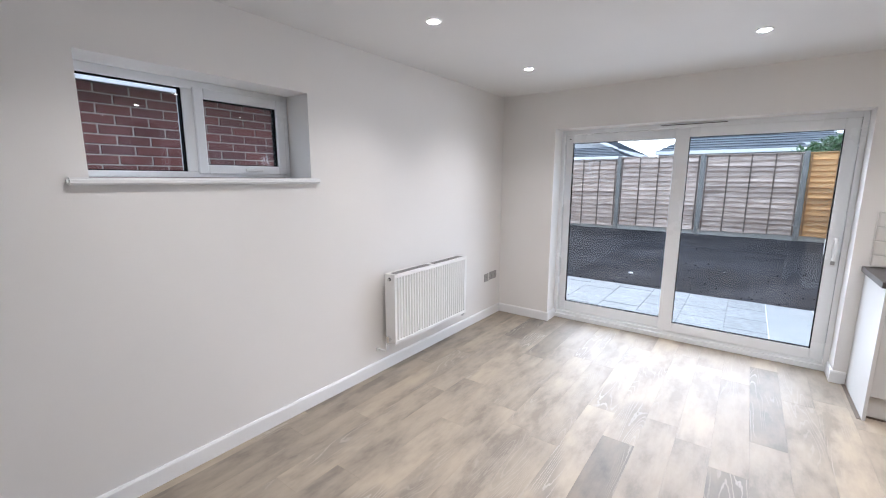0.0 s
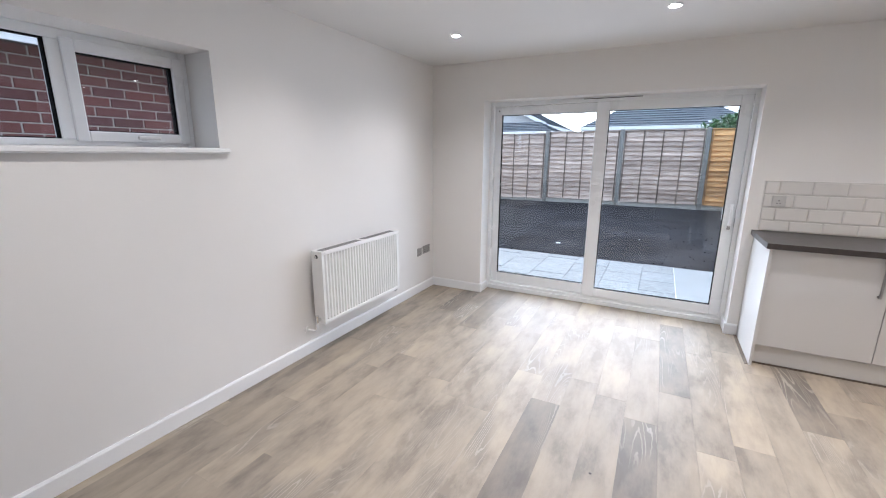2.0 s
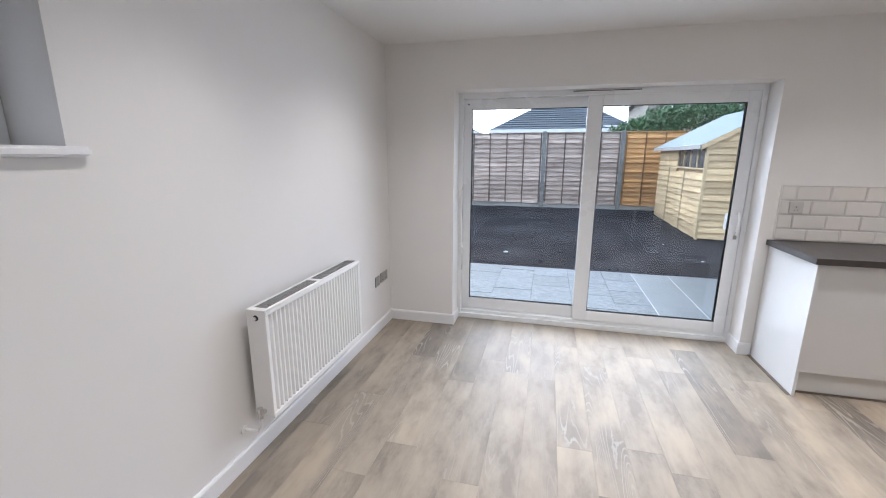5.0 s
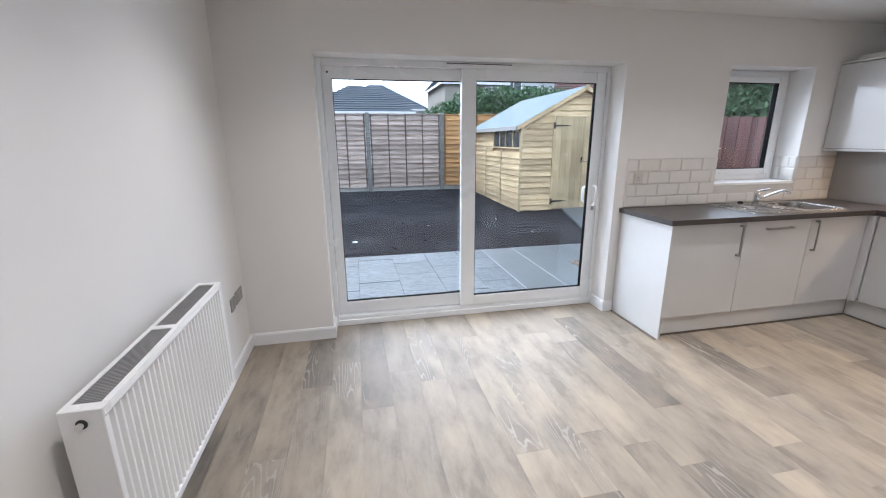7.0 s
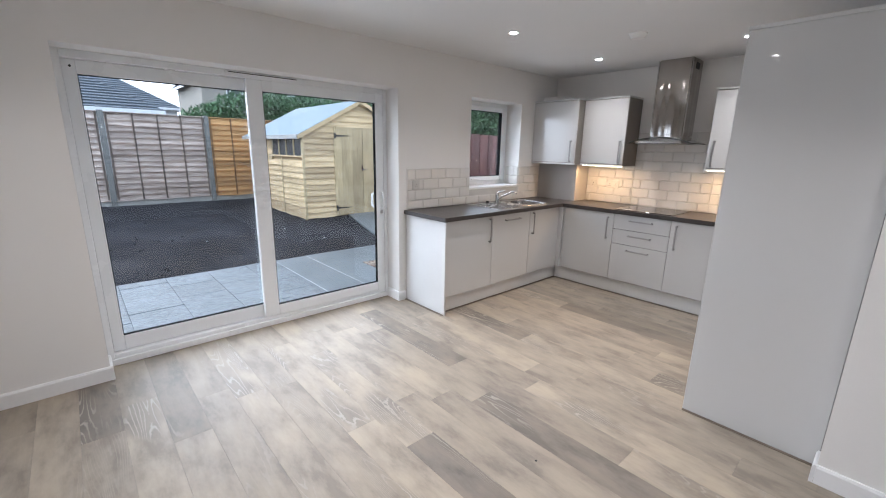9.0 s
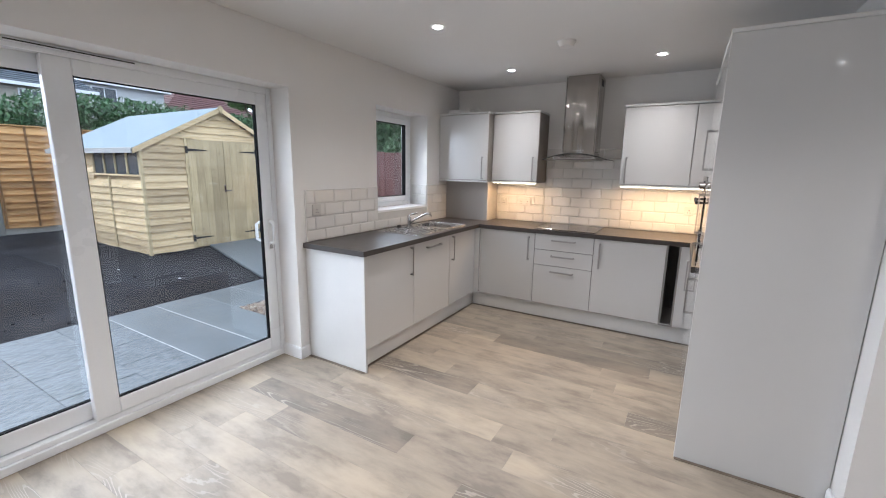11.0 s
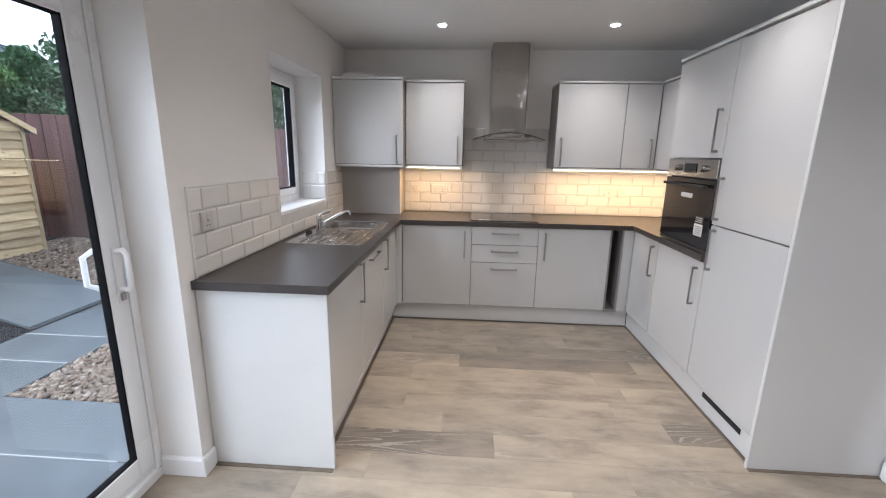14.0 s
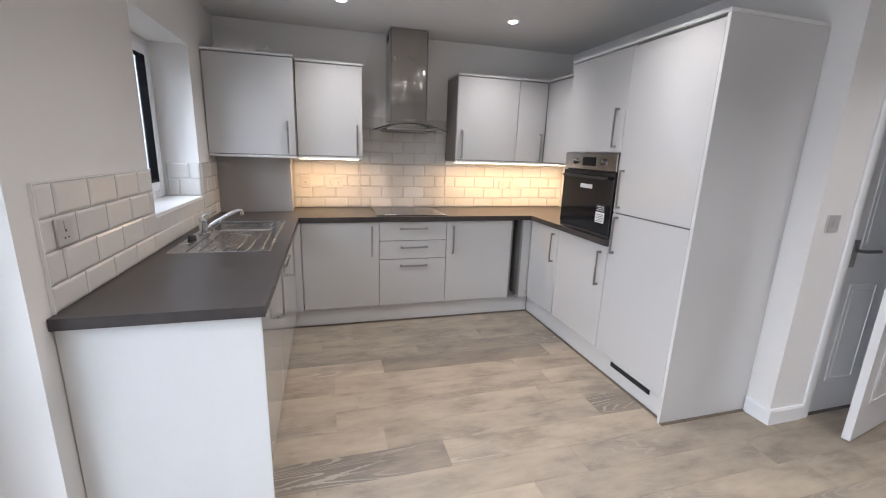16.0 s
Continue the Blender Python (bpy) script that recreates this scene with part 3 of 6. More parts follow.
part("trickle_vent", boxes((-0.72, -0.18, PY - 0.012, PY + 0.001, DZ - 0.024, DZ - 0.006), bevel=0.0015), UPVC, patio, "thin white trickle vent")
part("vent_slot", boxes((-0.70, -0.20, PY - 0.0135, PY - 0.0122, DZ - 0.018, DZ - 0.012)), BLACK, patio)
part("screw_cap", tube(bmesh.new(), (DX0 + 0.075, PY + 0.049, DZ - 0.085), (DX0 + 0.075, PY + 0.053, DZ - 0.085), 0.007), BLACK, fixed, "small black stop")
hx = 0.575
h = part("handle", sweep([(hx, PY + 0.004, 1.06), (hx, PY - 0.03, 1.065), (hx, PY - 0.045, 1.045), (hx, PY - 0.047, 0.99), (hx, PY - 0.045, 0.925), (hx, PY - 0.03, 0.905), (hx, PY + 0.004, 0.91)], 0.011), GLOSS_WHITE, slide, "white curved pull handle", True)
part("lock", boxes((hx - 0.012, hx + 0.012, PY - 0.012, PY + 0.004, 0.862, 0.893), bevel=0.003), GREY_PLATE, slide, "grey lock cylinder")
part("handle_plate", boxes((hx - 0.016, hx + 0.016, PY - 0.004, PY + 0.004, 0.85, 1.08), bevel=0.003), GLOSS_WHITE, slide)
hx = 0.565
part("outer_handle", sweep([(hx, PY + 0.048, 1.06), (hx, PY + 0.085, 1.06), (hx - 0.03, PY + 0.1, 1.04), (hx - 0.03, PY + 0.1, 0.93), (hx, PY + 0.085, 0.91), (hx, PY + 0.048, 0.91)], 0.011), GLOSS_WHITE, slide, "white outside pull handle", True)

# ---- kitchen window ----
KY = 4.365
kwin = thing("window_1", ((WX0 + WX1) / 2, KY + 0.03, WZ0), "white plastic casement window over the sink, closed", "window", kind="structure")
part("window_frame", frame_x(WX0, WX1, WZ0, WZ1, KY, KY + 0.07, 0.055, 0.055, 0.055, 0.055), UPVC, kwin)
s1 = part("sash", frame_x(WX0 + 0.045, WX1 - 0.05, WZ0 + 0.045, WZ1 - 0.045, KY - 0.016, KY + 0.05, 0.058, 0.058, 0.055, 0.055, 0.006), UPVC, kwin)
part("gasket", frame_x(WX0 + 0.102, WX1 - 0.107, WZ0 + 0.099, WZ1 - 0.099, KY - 0.010, KY + 0.04, 0.006, 0.006, 0.006, 0.006, 0), GASKET, s1, "black rubber seal")
pane("pane", boxes((WX0 + 0.1, WX1 - 0.105, KY + 0.010, KY + 0.016, WZ0 + 0.097, WZ1 - 0.097)), s1)
part("handle", boxes((1.83, 1.86, KY - 0.030, KY - 0.016, WZ0 + 0.062, WZ0 + 0.082), (1.80, 1.92, KY - 0.045, KY - 0.030, WZ0 + 0.064, WZ0 + 0.08), bevel=0.004), GLOSS_WHITE, s1, "white window handle")
part("window_sill", boxes((WX0, WX1, YN - 0.002, KY, WZ0 - 0.02, WZ0), bevel=0.002), GLOSS_WHITE, kwin, "white glazed sill")

# ---- high window in the west wall ----
LX = XW - 0.215
hwin = thing("window_2", (LX - 0.03, (LY0 + LY1) / 2, LZ0), "white plastic high-level window, fixed pane and opening pane, closed", "window", kind="structure")
part("window_frame", boxes(
    (LX - 0.07, LX, LY0, LY0 + 0.045, LZ0, LZ1), (LX - 0.07, LX, LY1 - 0.045, LY1, LZ0, LZ1), (LX - 0.07, LX, LY0 + 0.045, LY1 - 0.045, LZ0, LZ0 + 0.032),
    (LX - 0.07, LX, LY0 + 0.045, LY1 - 0.045, LZ1 - 0.045, LZ1), (LX - 0.07, LX, 1.042, 1.102, LZ0 + 0.032, LZ1 - 0.045), bevel=0.004), UPVC, hwin)
s2 = part("sash", frame_y(1.092, LY1 - 0.032, LZ0 + 0.020, LZ1 - 0.032, LX - 0.05, LX + 0.014, 0.052, 0.056, 0.050, 0.055, 0.005), UPVC, hwin, "opening sash")
part("gasket", frame_y(LY0 + 0.044, 1.043, LZ0 + 0.031, LZ1 - 0.044, LX - 0.04, LX - 0.008, 0.006, 0.008, 0.006, 0.006, 0), GASKET, hwin, "black rubber seal")
part("gasket", frame_y(1.143, LY1 - 0.087, LZ0 + 0.069, LZ1 - 0.086, LX - 0.04, LX - 0.003, 0.006, 0.008, 0.006, 0.006, 0), GASKET, s2, "black rubber seal")
pane("pane", boxes((LX - 0.026, LX - 0.020, LY0 + 0.044, 1.043, LZ0 + 0.031, LZ1 - 0.044)), hwin)
pane("pane", boxes((LX - 0.014, LX - 0.008, 1.143, LY1 - 0.087, LZ0 + 0.069, LZ1 - 0.086)), s2)
part("handle", boxes((LX + 0.014, LX + 0.030, 1.36, 1.39, LZ0 + 0.032, LZ0 + 0.057), (LX + 0.028, LX + 0.042, 1.34, 1.45, LZ0 + 0.036, LZ0 + 0.054), bevel=0.004), GLOSS_WHITE, s2, "white window handle")
part("window_sill", boxes((LX, XW, LY0, LY1, LZ0 - 0.034, LZ0 - 0.002), (XW + 0.0005, XW + 0.034, 0.490, 1.712, LZ0 - 0.034, LZ0 - 0.002), bevel=0.009, seg=3), GLOSS_WHITE, hwin, "glossy white window board")

# ---- hall door and the leaf folded back beside it ----
def panel_leaf(width, height, thick):
    """A door leaf, hinge edge at x = 0, with six raised and sunk panels on both faces."""
    bm = bmesh.new()
    add_box(bm, 0, width, -thick / 2, thick / 2, 0.0, height)
    st, mid = 0.105, width / 2
    rows = [(0.20, 0.78), (0.98, 1.50), (1.60, height - 0.11)]
    for c0, c1 in ((st, mid - 0.05), (mid + 0.05, width - st)):
        for z0, z1 in rows:
            for s in (-1, 1):
                y = s * thick / 2
                for i in range(2):
                    g = 0.022 * i
                    a, b = sorted((y, y + s * (0.005 if i == 0 else 0.003)))
                    if i == 0:
                        for q in ((c0, c0 + 0.012, z0, z1), (c1 - 0.012, c1, z0, z1), (c0 + 0.012, c1 - 0.012, z0, z0 + 0.012), (c0 + 0.012, c1 - 0.012, z1 - 0.012, z1)):
                            add_box(bm, q[0], q[1], a, b, q[2], q[3])
                    else:
                        add_box(bm, c0 + 0.034, c1 - 0.034, a, b, z0 + 0.034, z1 - 0.034)
    return bm


def lever(parent, x, z, s):
    bm = boxes((x - 0.022, x + 0.022, min(0, s * 0.008) + s * 0.02, max(0, s * 0.008) + s * 0.02, z - 0.075, z + 0.075), bevel=0.002)
    part("back_plate", bm, GREY_PLATE, parent, "grey metal back plate")
    part("handle", sweep([(x, s * 0.02, z + 0.02), (x, s * 0.065, z + 0.02), (x + 0.02, s * 0.072, z + 0.02), (x + 0.12, s * 0.070, z + 0.018)], 0.009), HANDLE, parent, "grey metal lever handle", True)


def hall_door(name, loc, angle, label, side):
    ob = new(name)
    ORIGIN[ob] = Vector((0, 0, 0))
    tagged(ob, label, "door", kind="structure" if name == "door_2" else "")
    leaf_ob = part("door_leaf", panel_leaf(0.755, 1.985, 0.036), HALL_DOOR, ob)
    lever(leaf_ob, 0.055, 0.96, side)
    ob.location, ob.rotation_euler = loc, (0, 0, radians(angle))
    return ob


hall_door("door_2", (XH + 0.035, HY1 - 0.006, 0.008), -90, "closed white six-panel hall door with grey lever handle", -1)
open_leaf = new("open_door")
ORIGIN[open_leaf] = Vector((0, 0, 0))
tagged(open_leaf, "white six-panel door folded back open against the hall wall", "door")
part("door_leaf", panel_leaf(0.76, 1.985, 0.036), HALL_DOOR, open_leaf)
open_leaf.location, open_leaf.rotation_euler = (0.549, 0.735, 0.010), (0, 0, radians(-79.5))
part("hinge_post", boxes((0.685, XH - 0.001, -0.085, -0.045, 0, 2.06), bevel=0.003), GLOSS_WHITE, None, kind="structure").name = "trim_post"
part("trim", boxes((XH - 0.015, XH - 0.001, HY1, HY1 + 0.055, 0, HZ + 0.05), (XH - 0.015, XH - 0.001, -0.042, HY0 + 0.001, 0, HZ + 0.05), (XH - 0.015, XH - 0.001, HY0 + 0.002, HY1 - 0.001, HZ, HZ + 0.05), bevel=0.004), GLOSS_WHITE, None, kind="structure")

# ---- kitchen ----
FB, FN, FS = 2.545, 3.590, 1.612        # door faces of the east, north and south runs
T = 0.019
BZ0, BZ1 = 0.158, 0.862


def bar_handle(parent, p, along, out, length=0.235):
    """A flat D bar handle: p its middle on the door's face, along and out unit vectors."""
    p, a, o = Vector(p), Vector(along), Vector(out)
    s = a.cross(o)
    bm = bmesh.new()

    def blk(c, la, lo, ls):
        v = []
        for i in (-1, 1):
            for j in (-1, 1):
                for k in (-1, 1):
                    v.append(bm.verts.new(c + a * la * i / 2 + o * lo * j / 2 + s * ls * k / 2))
        for f in ((0, 1, 3, 2), (4, 6, 7, 5), (0, 4, 5, 1), (2, 3, 7, 6), (0, 2, 6, 4), (1, 5, 7, 3)):
            bm.faces.new([v[i] for i in f])
    blk(p + o * 0.030, length, 0.008, 0.014)
    for e in (-1, 1):
        blk(p + a * e * (length / 2 - 0.007) + o * 0.0135, 0.014, 0.025, 0.014)
    bmesh.ops.bevel(bm, geom=list(bm.edges), offset=0.002, segments=2, affect="EDGES")
    return part("handle", bm, HANDLE, parent, "satin metal bar handle")


def base_unit(name, x0, x1, y0, y1, label, group="kitchen base units"):
    u = thing(name, ((x0 + x1) / 2, (y0 + y1) / 2, 0), label, "kitchen cabinet", group)
    return u


def door_e(u, y0, y1, z0, z1, hy=None, hz=None, horiz=False, x=FB, mat=None, gap=0.0018):
    d = part("door", boxes((x, x + T, y0 + gap, y1 - gap, z0 + gap, z1 - gap), bevel=0.0018, seg=2), mat or CAB_GLOSS, u)
    if hy is not None:
        bar_handle(d, (x, hy, hz), (0, 1, 0) if horiz else (0, 0, 1), (-1, 0, 0))
    return d


def door_n(u, x0, x1, z0, z1, hx=None, hz=None, horiz=False, y=FN, s=1, gap=0.0018):
    ya, yb = sorted((y, y + s * T))
    d = part("door", boxes((x0 + gap, x1 - gap, ya, yb, z0 + gap, z1 - gap), bevel=0.0018, seg=2), CAB_GLOSS, u)
    if hx is not None:
        bar_handle(d, (hx, y, hz), (1, 0, 0) if horiz else (0, 0, 1), (0, -s, 0))
    return d


# Body coloured dark so the gaps round the doors read as shaded.
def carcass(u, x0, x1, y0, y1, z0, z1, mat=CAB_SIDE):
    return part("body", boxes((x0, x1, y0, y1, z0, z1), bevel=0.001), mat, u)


# north run, under the window
XP0 = 0.727
u = base_unit("end_panel", XP0, 0.745, FN, YN, "light grey glossy end panel of the sink run", "kitchen end panels")
part("board", boxes((XP0, 0.745, FN - 0.020, YN - 0.004, 0.0, 0.866), bevel=0.0015), CAB_BODY, u)
part("edge_strip", boxes((XP0 + 0.0005, 0.7445, FN - 0.022, FN - 0.0202, 0.0, 0.866)), CAB_GLOSS, u)
for x0, x1, hx, hz, hor, lab in (
        (0.747, 1.367, 1.318, 0.725, False, "light grey glossy base cabinet at the end of the sink run"),
        (1.367, 1.963, 1.665, 0.802, True, "light grey glossy appliance door with level handle under the drainer"),
        (1.963, 2.521, 2.008, 0.725, False, "light grey glossy base cabinet under the sink bowl")):
    u = base_unit("base_cabinet", x0, x1, FN, YN, lab)
    carcass(u, x0, x1, FN + T + 0.002, YN - 0.004, 0.15, 0.864)
    door_n(u, x0, min(x1, 2.515), BZ0, BZ1, hx, hz, hor)
u = base_unit("corner_post", 2.52, 2.545, 3.56, 3.6, "light grey glossy corner post between two cabinet runs", "kitchen corner posts")
part("board", boxes((2.5165, 2.5445, 3.543, FN + T, BZ0, BZ1), bevel=0.001), CAB_GLOSS, u)

# east run
for y0, y1, hy, lab in ((2.950, 3.541, 3.008, "light grey glossy base cabinet in the corner beside the drawers"), (1.799, 2.391, 2.335, "light grey glossy base cabinet between drawers and the open slot")):
    u = base_unit("base_cabinet", FB, XE, y0, y1, lab)
    carcass(u, FB + T + 0.002, XE - 0.004, y0 + 0.0005, y1 - 0.0005, 0.15, 0.864)
    door_e(u, y0, y1, BZ0, BZ1, hy, 0.705)
u = base_unit("drawer_unit", FB, XE, 2.391, 2.950, "light grey glossy three-drawer unit under the hob, closed")
carcass(u, FB + T + 0.002, XE - 0.004, 2.3915, 2.9495, 0.15, 0.864)
for z0, z1 in ((0.706, BZ1), (0.552, 0.706), (BZ0, 0.552)):
    d = part("drawer_front", boxes((FB, FB + T, 2.3928, 2.9482, z0 + 0.0018, z1 - 0.0018), bevel=0.0018, seg=2), CAB_GLOSS, u)
    bar_handle(d, (FB, 2.668, min(z1 - 0.055, z0 + 0.34)), (0, 1, 0), (-1, 0, 0), 0.225)
u = base_unit("open_slot", FB, XE, 1.70, 1.799, "narrow open dark slot between two base cabinets")
# Boards coloured dark to paint in the shade of the slot's depth.
part("body", boxes((FB + 0.004, XE - 0.004, 1.784, 1.798, 0.15, 0.864), (FB + 0.004, XE - 0.004, 1.690, 1.704, 0.15, 0.864), (FB + 0.004, XE - 0.004, 1.704, 1.784, 0.15, 0.166), (XE - 0.03, XE - 0.004, 1.704, 1.784, 0.166, 0.864)), CAB_DARK, u)
u = base_unit("corner_post", 2.51, 2.545, 1.6, 1.7, "light grey glossy corner post beside the open slot", "kitchen corner posts")
part("board", boxes((FB, FB + T, FS + 0.0, 1.689, BZ0, BZ1), bevel=0.001), CAB_GLOSS, u)

# south run: two low units, the oven and the tall cabinet
for x0, x1, hx, lab in ((2.095, 2.541, 2.155, "light grey glossy base cabinet in the corner beside the oven"), (1.507, 2.095, 1.567, "light grey glossy base cabinet under the oven")):
    u = base_unit("base_cabinet", x0, x1, YK, FS, lab)
    carcass(u, x0 + 0.0005, x1 - 0.0005, YK + 0.004, FS - T - 0.002, 0.15, 0.864)
    door_n(u, x0, x1, BZ0, BZ1, hx, 0.705, False, FS, -1)
TX0, TX1, TZ = 0.916, 1.505, 2.062
u = thing("tall_cabinet", ((TX0 + TX1) / 2, 1.3, 0), "tall light grey glossy fridge cabinet with two closed doors", "tall kitchen cabinet")
carcass(u, TX0 + 0.0005, TX1, YK + 0.004, FS - T - 0.002, 0.15, TZ)
door_n(u, TX0, TX1, 1.089, TZ - 0.012, TX1 - 0.055, 1.235, False, FS, -1)
door_n(u, TX0, TX1, BZ0, 1.085, TX1 - 0.055, 0.95, False, FS, -1)
part("top_trim", boxes((TX0 - 0.02, 2.118, YK + 0.004, FS + 0.006, TZ + 0.001, TZ + 0.019), bevel=0.002), CAB_BODY, u)
u = thing("tall_end_panel", (0.905, 1.3, 0), "tall light grey end panel beside the fridge cabinet", "kitchen panel", "kitchen end panels")
part("board", boxes((0.896, 0.914, YK + 0.004, FS + 0.002, 0.0, TZ), bevel=0.0015), CAB_GLOSS, u)
part("edge_strip", boxes((0.8965, 0.9135, FS + 0.0022, FS + 0.004, 0.0, TZ)), CAB_BODY, u)
u = thing("oven_housing", (1.81, 1.3, 0.91), "light grey glossy cabinet above the built-in oven, closed", "tall kitchen cabinet")
part("body", boxes((1.507, 2.114, YK + 0.004, FS - T - 0.002, 1.452, TZ), (2.096, 2.114, YK + 0.004, FS - T, 0.909, 1.450), (1.507, 1.517, YK + 0.004, FS - T, 0.909, 1.450), bevel=0.001), CAB_BODY, u)
door_n(u, 1.507, 2.114, 1.452, TZ - 0.012, 1.562, 1.60, False, FS, -1)

# built-in oven
ov = thing("oven", (1.81, 1.35, 0.91), "black glass built-in single oven with steel control panel, new with stickers", "oven")
part("body", boxes((1.519, 2.094, YK + 0.03, FS - 0.022, 0.912, 1.448), bevel=0.002), BLACK, ov)
cp = part("control_panel", boxes((1.518, 2.096, FS - 0.020, FS + 0.004, 1.336, 1.447), bevel=0.002), STEEL, ov, "brushed steel control panel")
od = part("oven_door", boxes((1.518, 2.096, FS - 0.020, FS + 0.006, 0.934, 1.328), bevel=0.003), BLACK_GLASS, ov, "black glass oven door")
part("bottom_trim", boxes((1.518, 2.096, FS - 0.020, FS + 0.002, 0.912, 0.930), bevel=0.001), BLACK, ov)
for x in (1.965, 1.655):
    part("knob", tube(bmesh.new(), (x, FS + 0.004, 1.391), (x, FS + 0.030, 1.391), 0.021, 20, 0.017), STEEL, cp, "steel rotary knob", True)
part("display", boxes((1.735, 1.875, FS + 0.0045, FS + 0.008, 1.362, 1.420), bevel=0.001), BLACK_GLASS, cp, "black display")
part("handle", boxes((1.56, 2.055, FS + 0.030, FS + 0.046, 1.282, 1.300), (1.58, 1.60, FS + 0.006, FS + 0.030, 1.284, 1.298), (2.015, 2.035, FS + 0.006, FS + 0.030, 1.284, 1.298), bevel=0.003, seg=2), BLACK, od, "black bar handle")
part("sticker", boxes((1.735, 1.87, FS + 0.0065, FS + 0.0078, 1.212, 1.240)), OFF_WHITE, od, "white strip sticker")
st = part("sticker", boxes((1.575, 1.665, FS + 0.0065, FS + 0.0078, 1.000, 1.070)), OFF_WHITE, od, "white label")
part("label_bars", boxes(*[(1.585, 1.655 - 0.012 * (i % 2), FS + 0.008, FS + 0.0086, 1.008 + 0.011 * i, 1.012 + 0.011 * i) for i in range(5)]), BLACK, st)
part("sticker", boxes((1.575, 1.665, FS + 0.0065, FS + 0.0072, 1.074, 1.118)), BLACK, od, "black label")
part("label_bars", boxes(*[(1.583, 1.657 - 0.015 * (i % 2), FS + 0.0078, FS + 0.0086, 1.080 + 0.012 * i, 1.084 + 0.012 * i) for i in range(3)]), OFF_WHITE, od)

# plinths
def plinth(b, label="light grey plinth board"):
    p_ = thing("plinth", ((b[0] + b[1]) / 2, (b[2] + b[3]) / 2, 0), label, "plinth", "plinths under the cabinets")
    part("board", boxes((*b, 0.006, 0.150), bevel=0.001), CAB_BODY, p_)
    return p_


plinth((0.747, 2.590, 3.640, 3.656))
plinth((2.592, 2.608, 1.580, 3.638))
pv = plinth((0.917, 2.590, 1.560, 1.576), "light grey plinth board with a dark vent slot")
vent = part("vent_grille", boxes((1.03, 1.375, 1.5765, 1.580, 0.088, 0.118)), BLACK, pv, "dark vent grille")
part("vent_slats", boxes(*[(1.035 + 0.0155 * i, 1.043 + 0.0155 * i, 1.580, 1.582, 0.091, 0.115) for i in range(22)]), BLACK, vent)
part("floor_edge_strip", boxes((0.747, 2.5915, 3.624, 3.6395, 0.0005, 0.0045), (2.576, 2.5915, 1.592, 3.623, 0.0005, 0.0045), (0.917, 2.575, 1.5765, 1.591, 0.0005, 0.0045), (0.705, 0.7265, 3.575, 4.133, 0.0005, 0.005), (0.878, 0.8955, 1.022, 1.614, 0.0005, 0.005)), EDGE_TRIM, None, kind="structure").name = "trim_floor_edge"

# worktop in one U, with the bowl cut out
WT0, WT1 = 0.867, 0.905
BX0, BX1, BY0, BY1 = 2.035, 2.325, 3.690, 4.035     # bowl
wt = thing("worktop", (1.9, 3.8, WT0), "dark grey laminate worktop running round three sides", "worktop")
part("slab", boxes(
    (0.706, BX0, 3.553, YN - 0.004, WT0, WT1), (BX0, BX1, 3.553, BY0, WT0, WT1), (BX0, BX1, BY1, YN - 0.004, WT0, WT1), (BX1, 2.523, 3.553, YN - 0.004, WT0, WT1)), WORKTOP, wt)
part("slab", boxes((2.523, XE - 0.004, 1.635, YN - 0.004, WT0, WT1)), WORKTOP, wt)
part("slab", boxes((1.509, XE - 0.004, YK + 0.004, 1.635, WT0, WT1)), WORKTOP, wt)

# wall cupboards
def wall_unit(name, x0, y0, y1, z0, z1, hy, label, z_h=1.485):
    u = thing(name, ((x0 + XE) / 2, (y0 + y1) / 2, z0), label, "wall cupboard", "kitchen wall cupboards")
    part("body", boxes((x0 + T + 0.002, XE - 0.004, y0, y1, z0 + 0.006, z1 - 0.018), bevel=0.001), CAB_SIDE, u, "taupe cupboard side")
    door_e(u, y0, y1, z0 + 0.022, z1 - 0.022, hy, z_h, x=x0)
    part("top_trim", boxes((x0 - 0.006, XE - 0.004, y0 - 0.003, y1 - 0.0005, z1 - 0.017, z1), bevel=0.002), CAB_BODY, u)
    part("bottom_trim", boxes((x0 - 0.002, x0 + 0.018, y0 - 0.0015, y1 - 0.0005, z0, z0 + 0.018), bevel=0.002), CAB_BODY, u)
    return u


CZ0, CZ1 = 1.335, 2.060
wall_unit("wall_cupboard", 2.670, 3.553, YN - 0.006, CZ0, CZ1, 3.605, "deep light grey glossy boiler cupboard beside the window")
wall_unit("wall_cupboard", 2.795, 3.050, 3.549, CZ0, CZ1, 3.095, "light grey glossy wall cupboard beside the boiler cupboard")
wall_unit("wall_cupboard", 2.795, 1.700, 2.262, CZ0, CZ1, 2.215, "light grey glossy wall cupboard to the side of the cooker hood")
cu = wall_unit("wall_cupboard", 2.795, 1.423, 1.698, CZ0, CZ1, 1.470, "light grey glossy corner wall cupboard beside the oven housing")
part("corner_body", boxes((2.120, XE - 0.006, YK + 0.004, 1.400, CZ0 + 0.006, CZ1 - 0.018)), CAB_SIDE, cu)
part("door", boxes((2.122, 2.790, 1.403, 1.421, CZ0 + 0.024, CZ1 - 0.024), bevel=0.0018), CAB_GLOSS, cu)
part("top_trim", boxes((2.120, 2.788, 1.10, 1.427, CZ1 - 0.017, CZ1), bevel=0.002), CAB_BODY, cu)

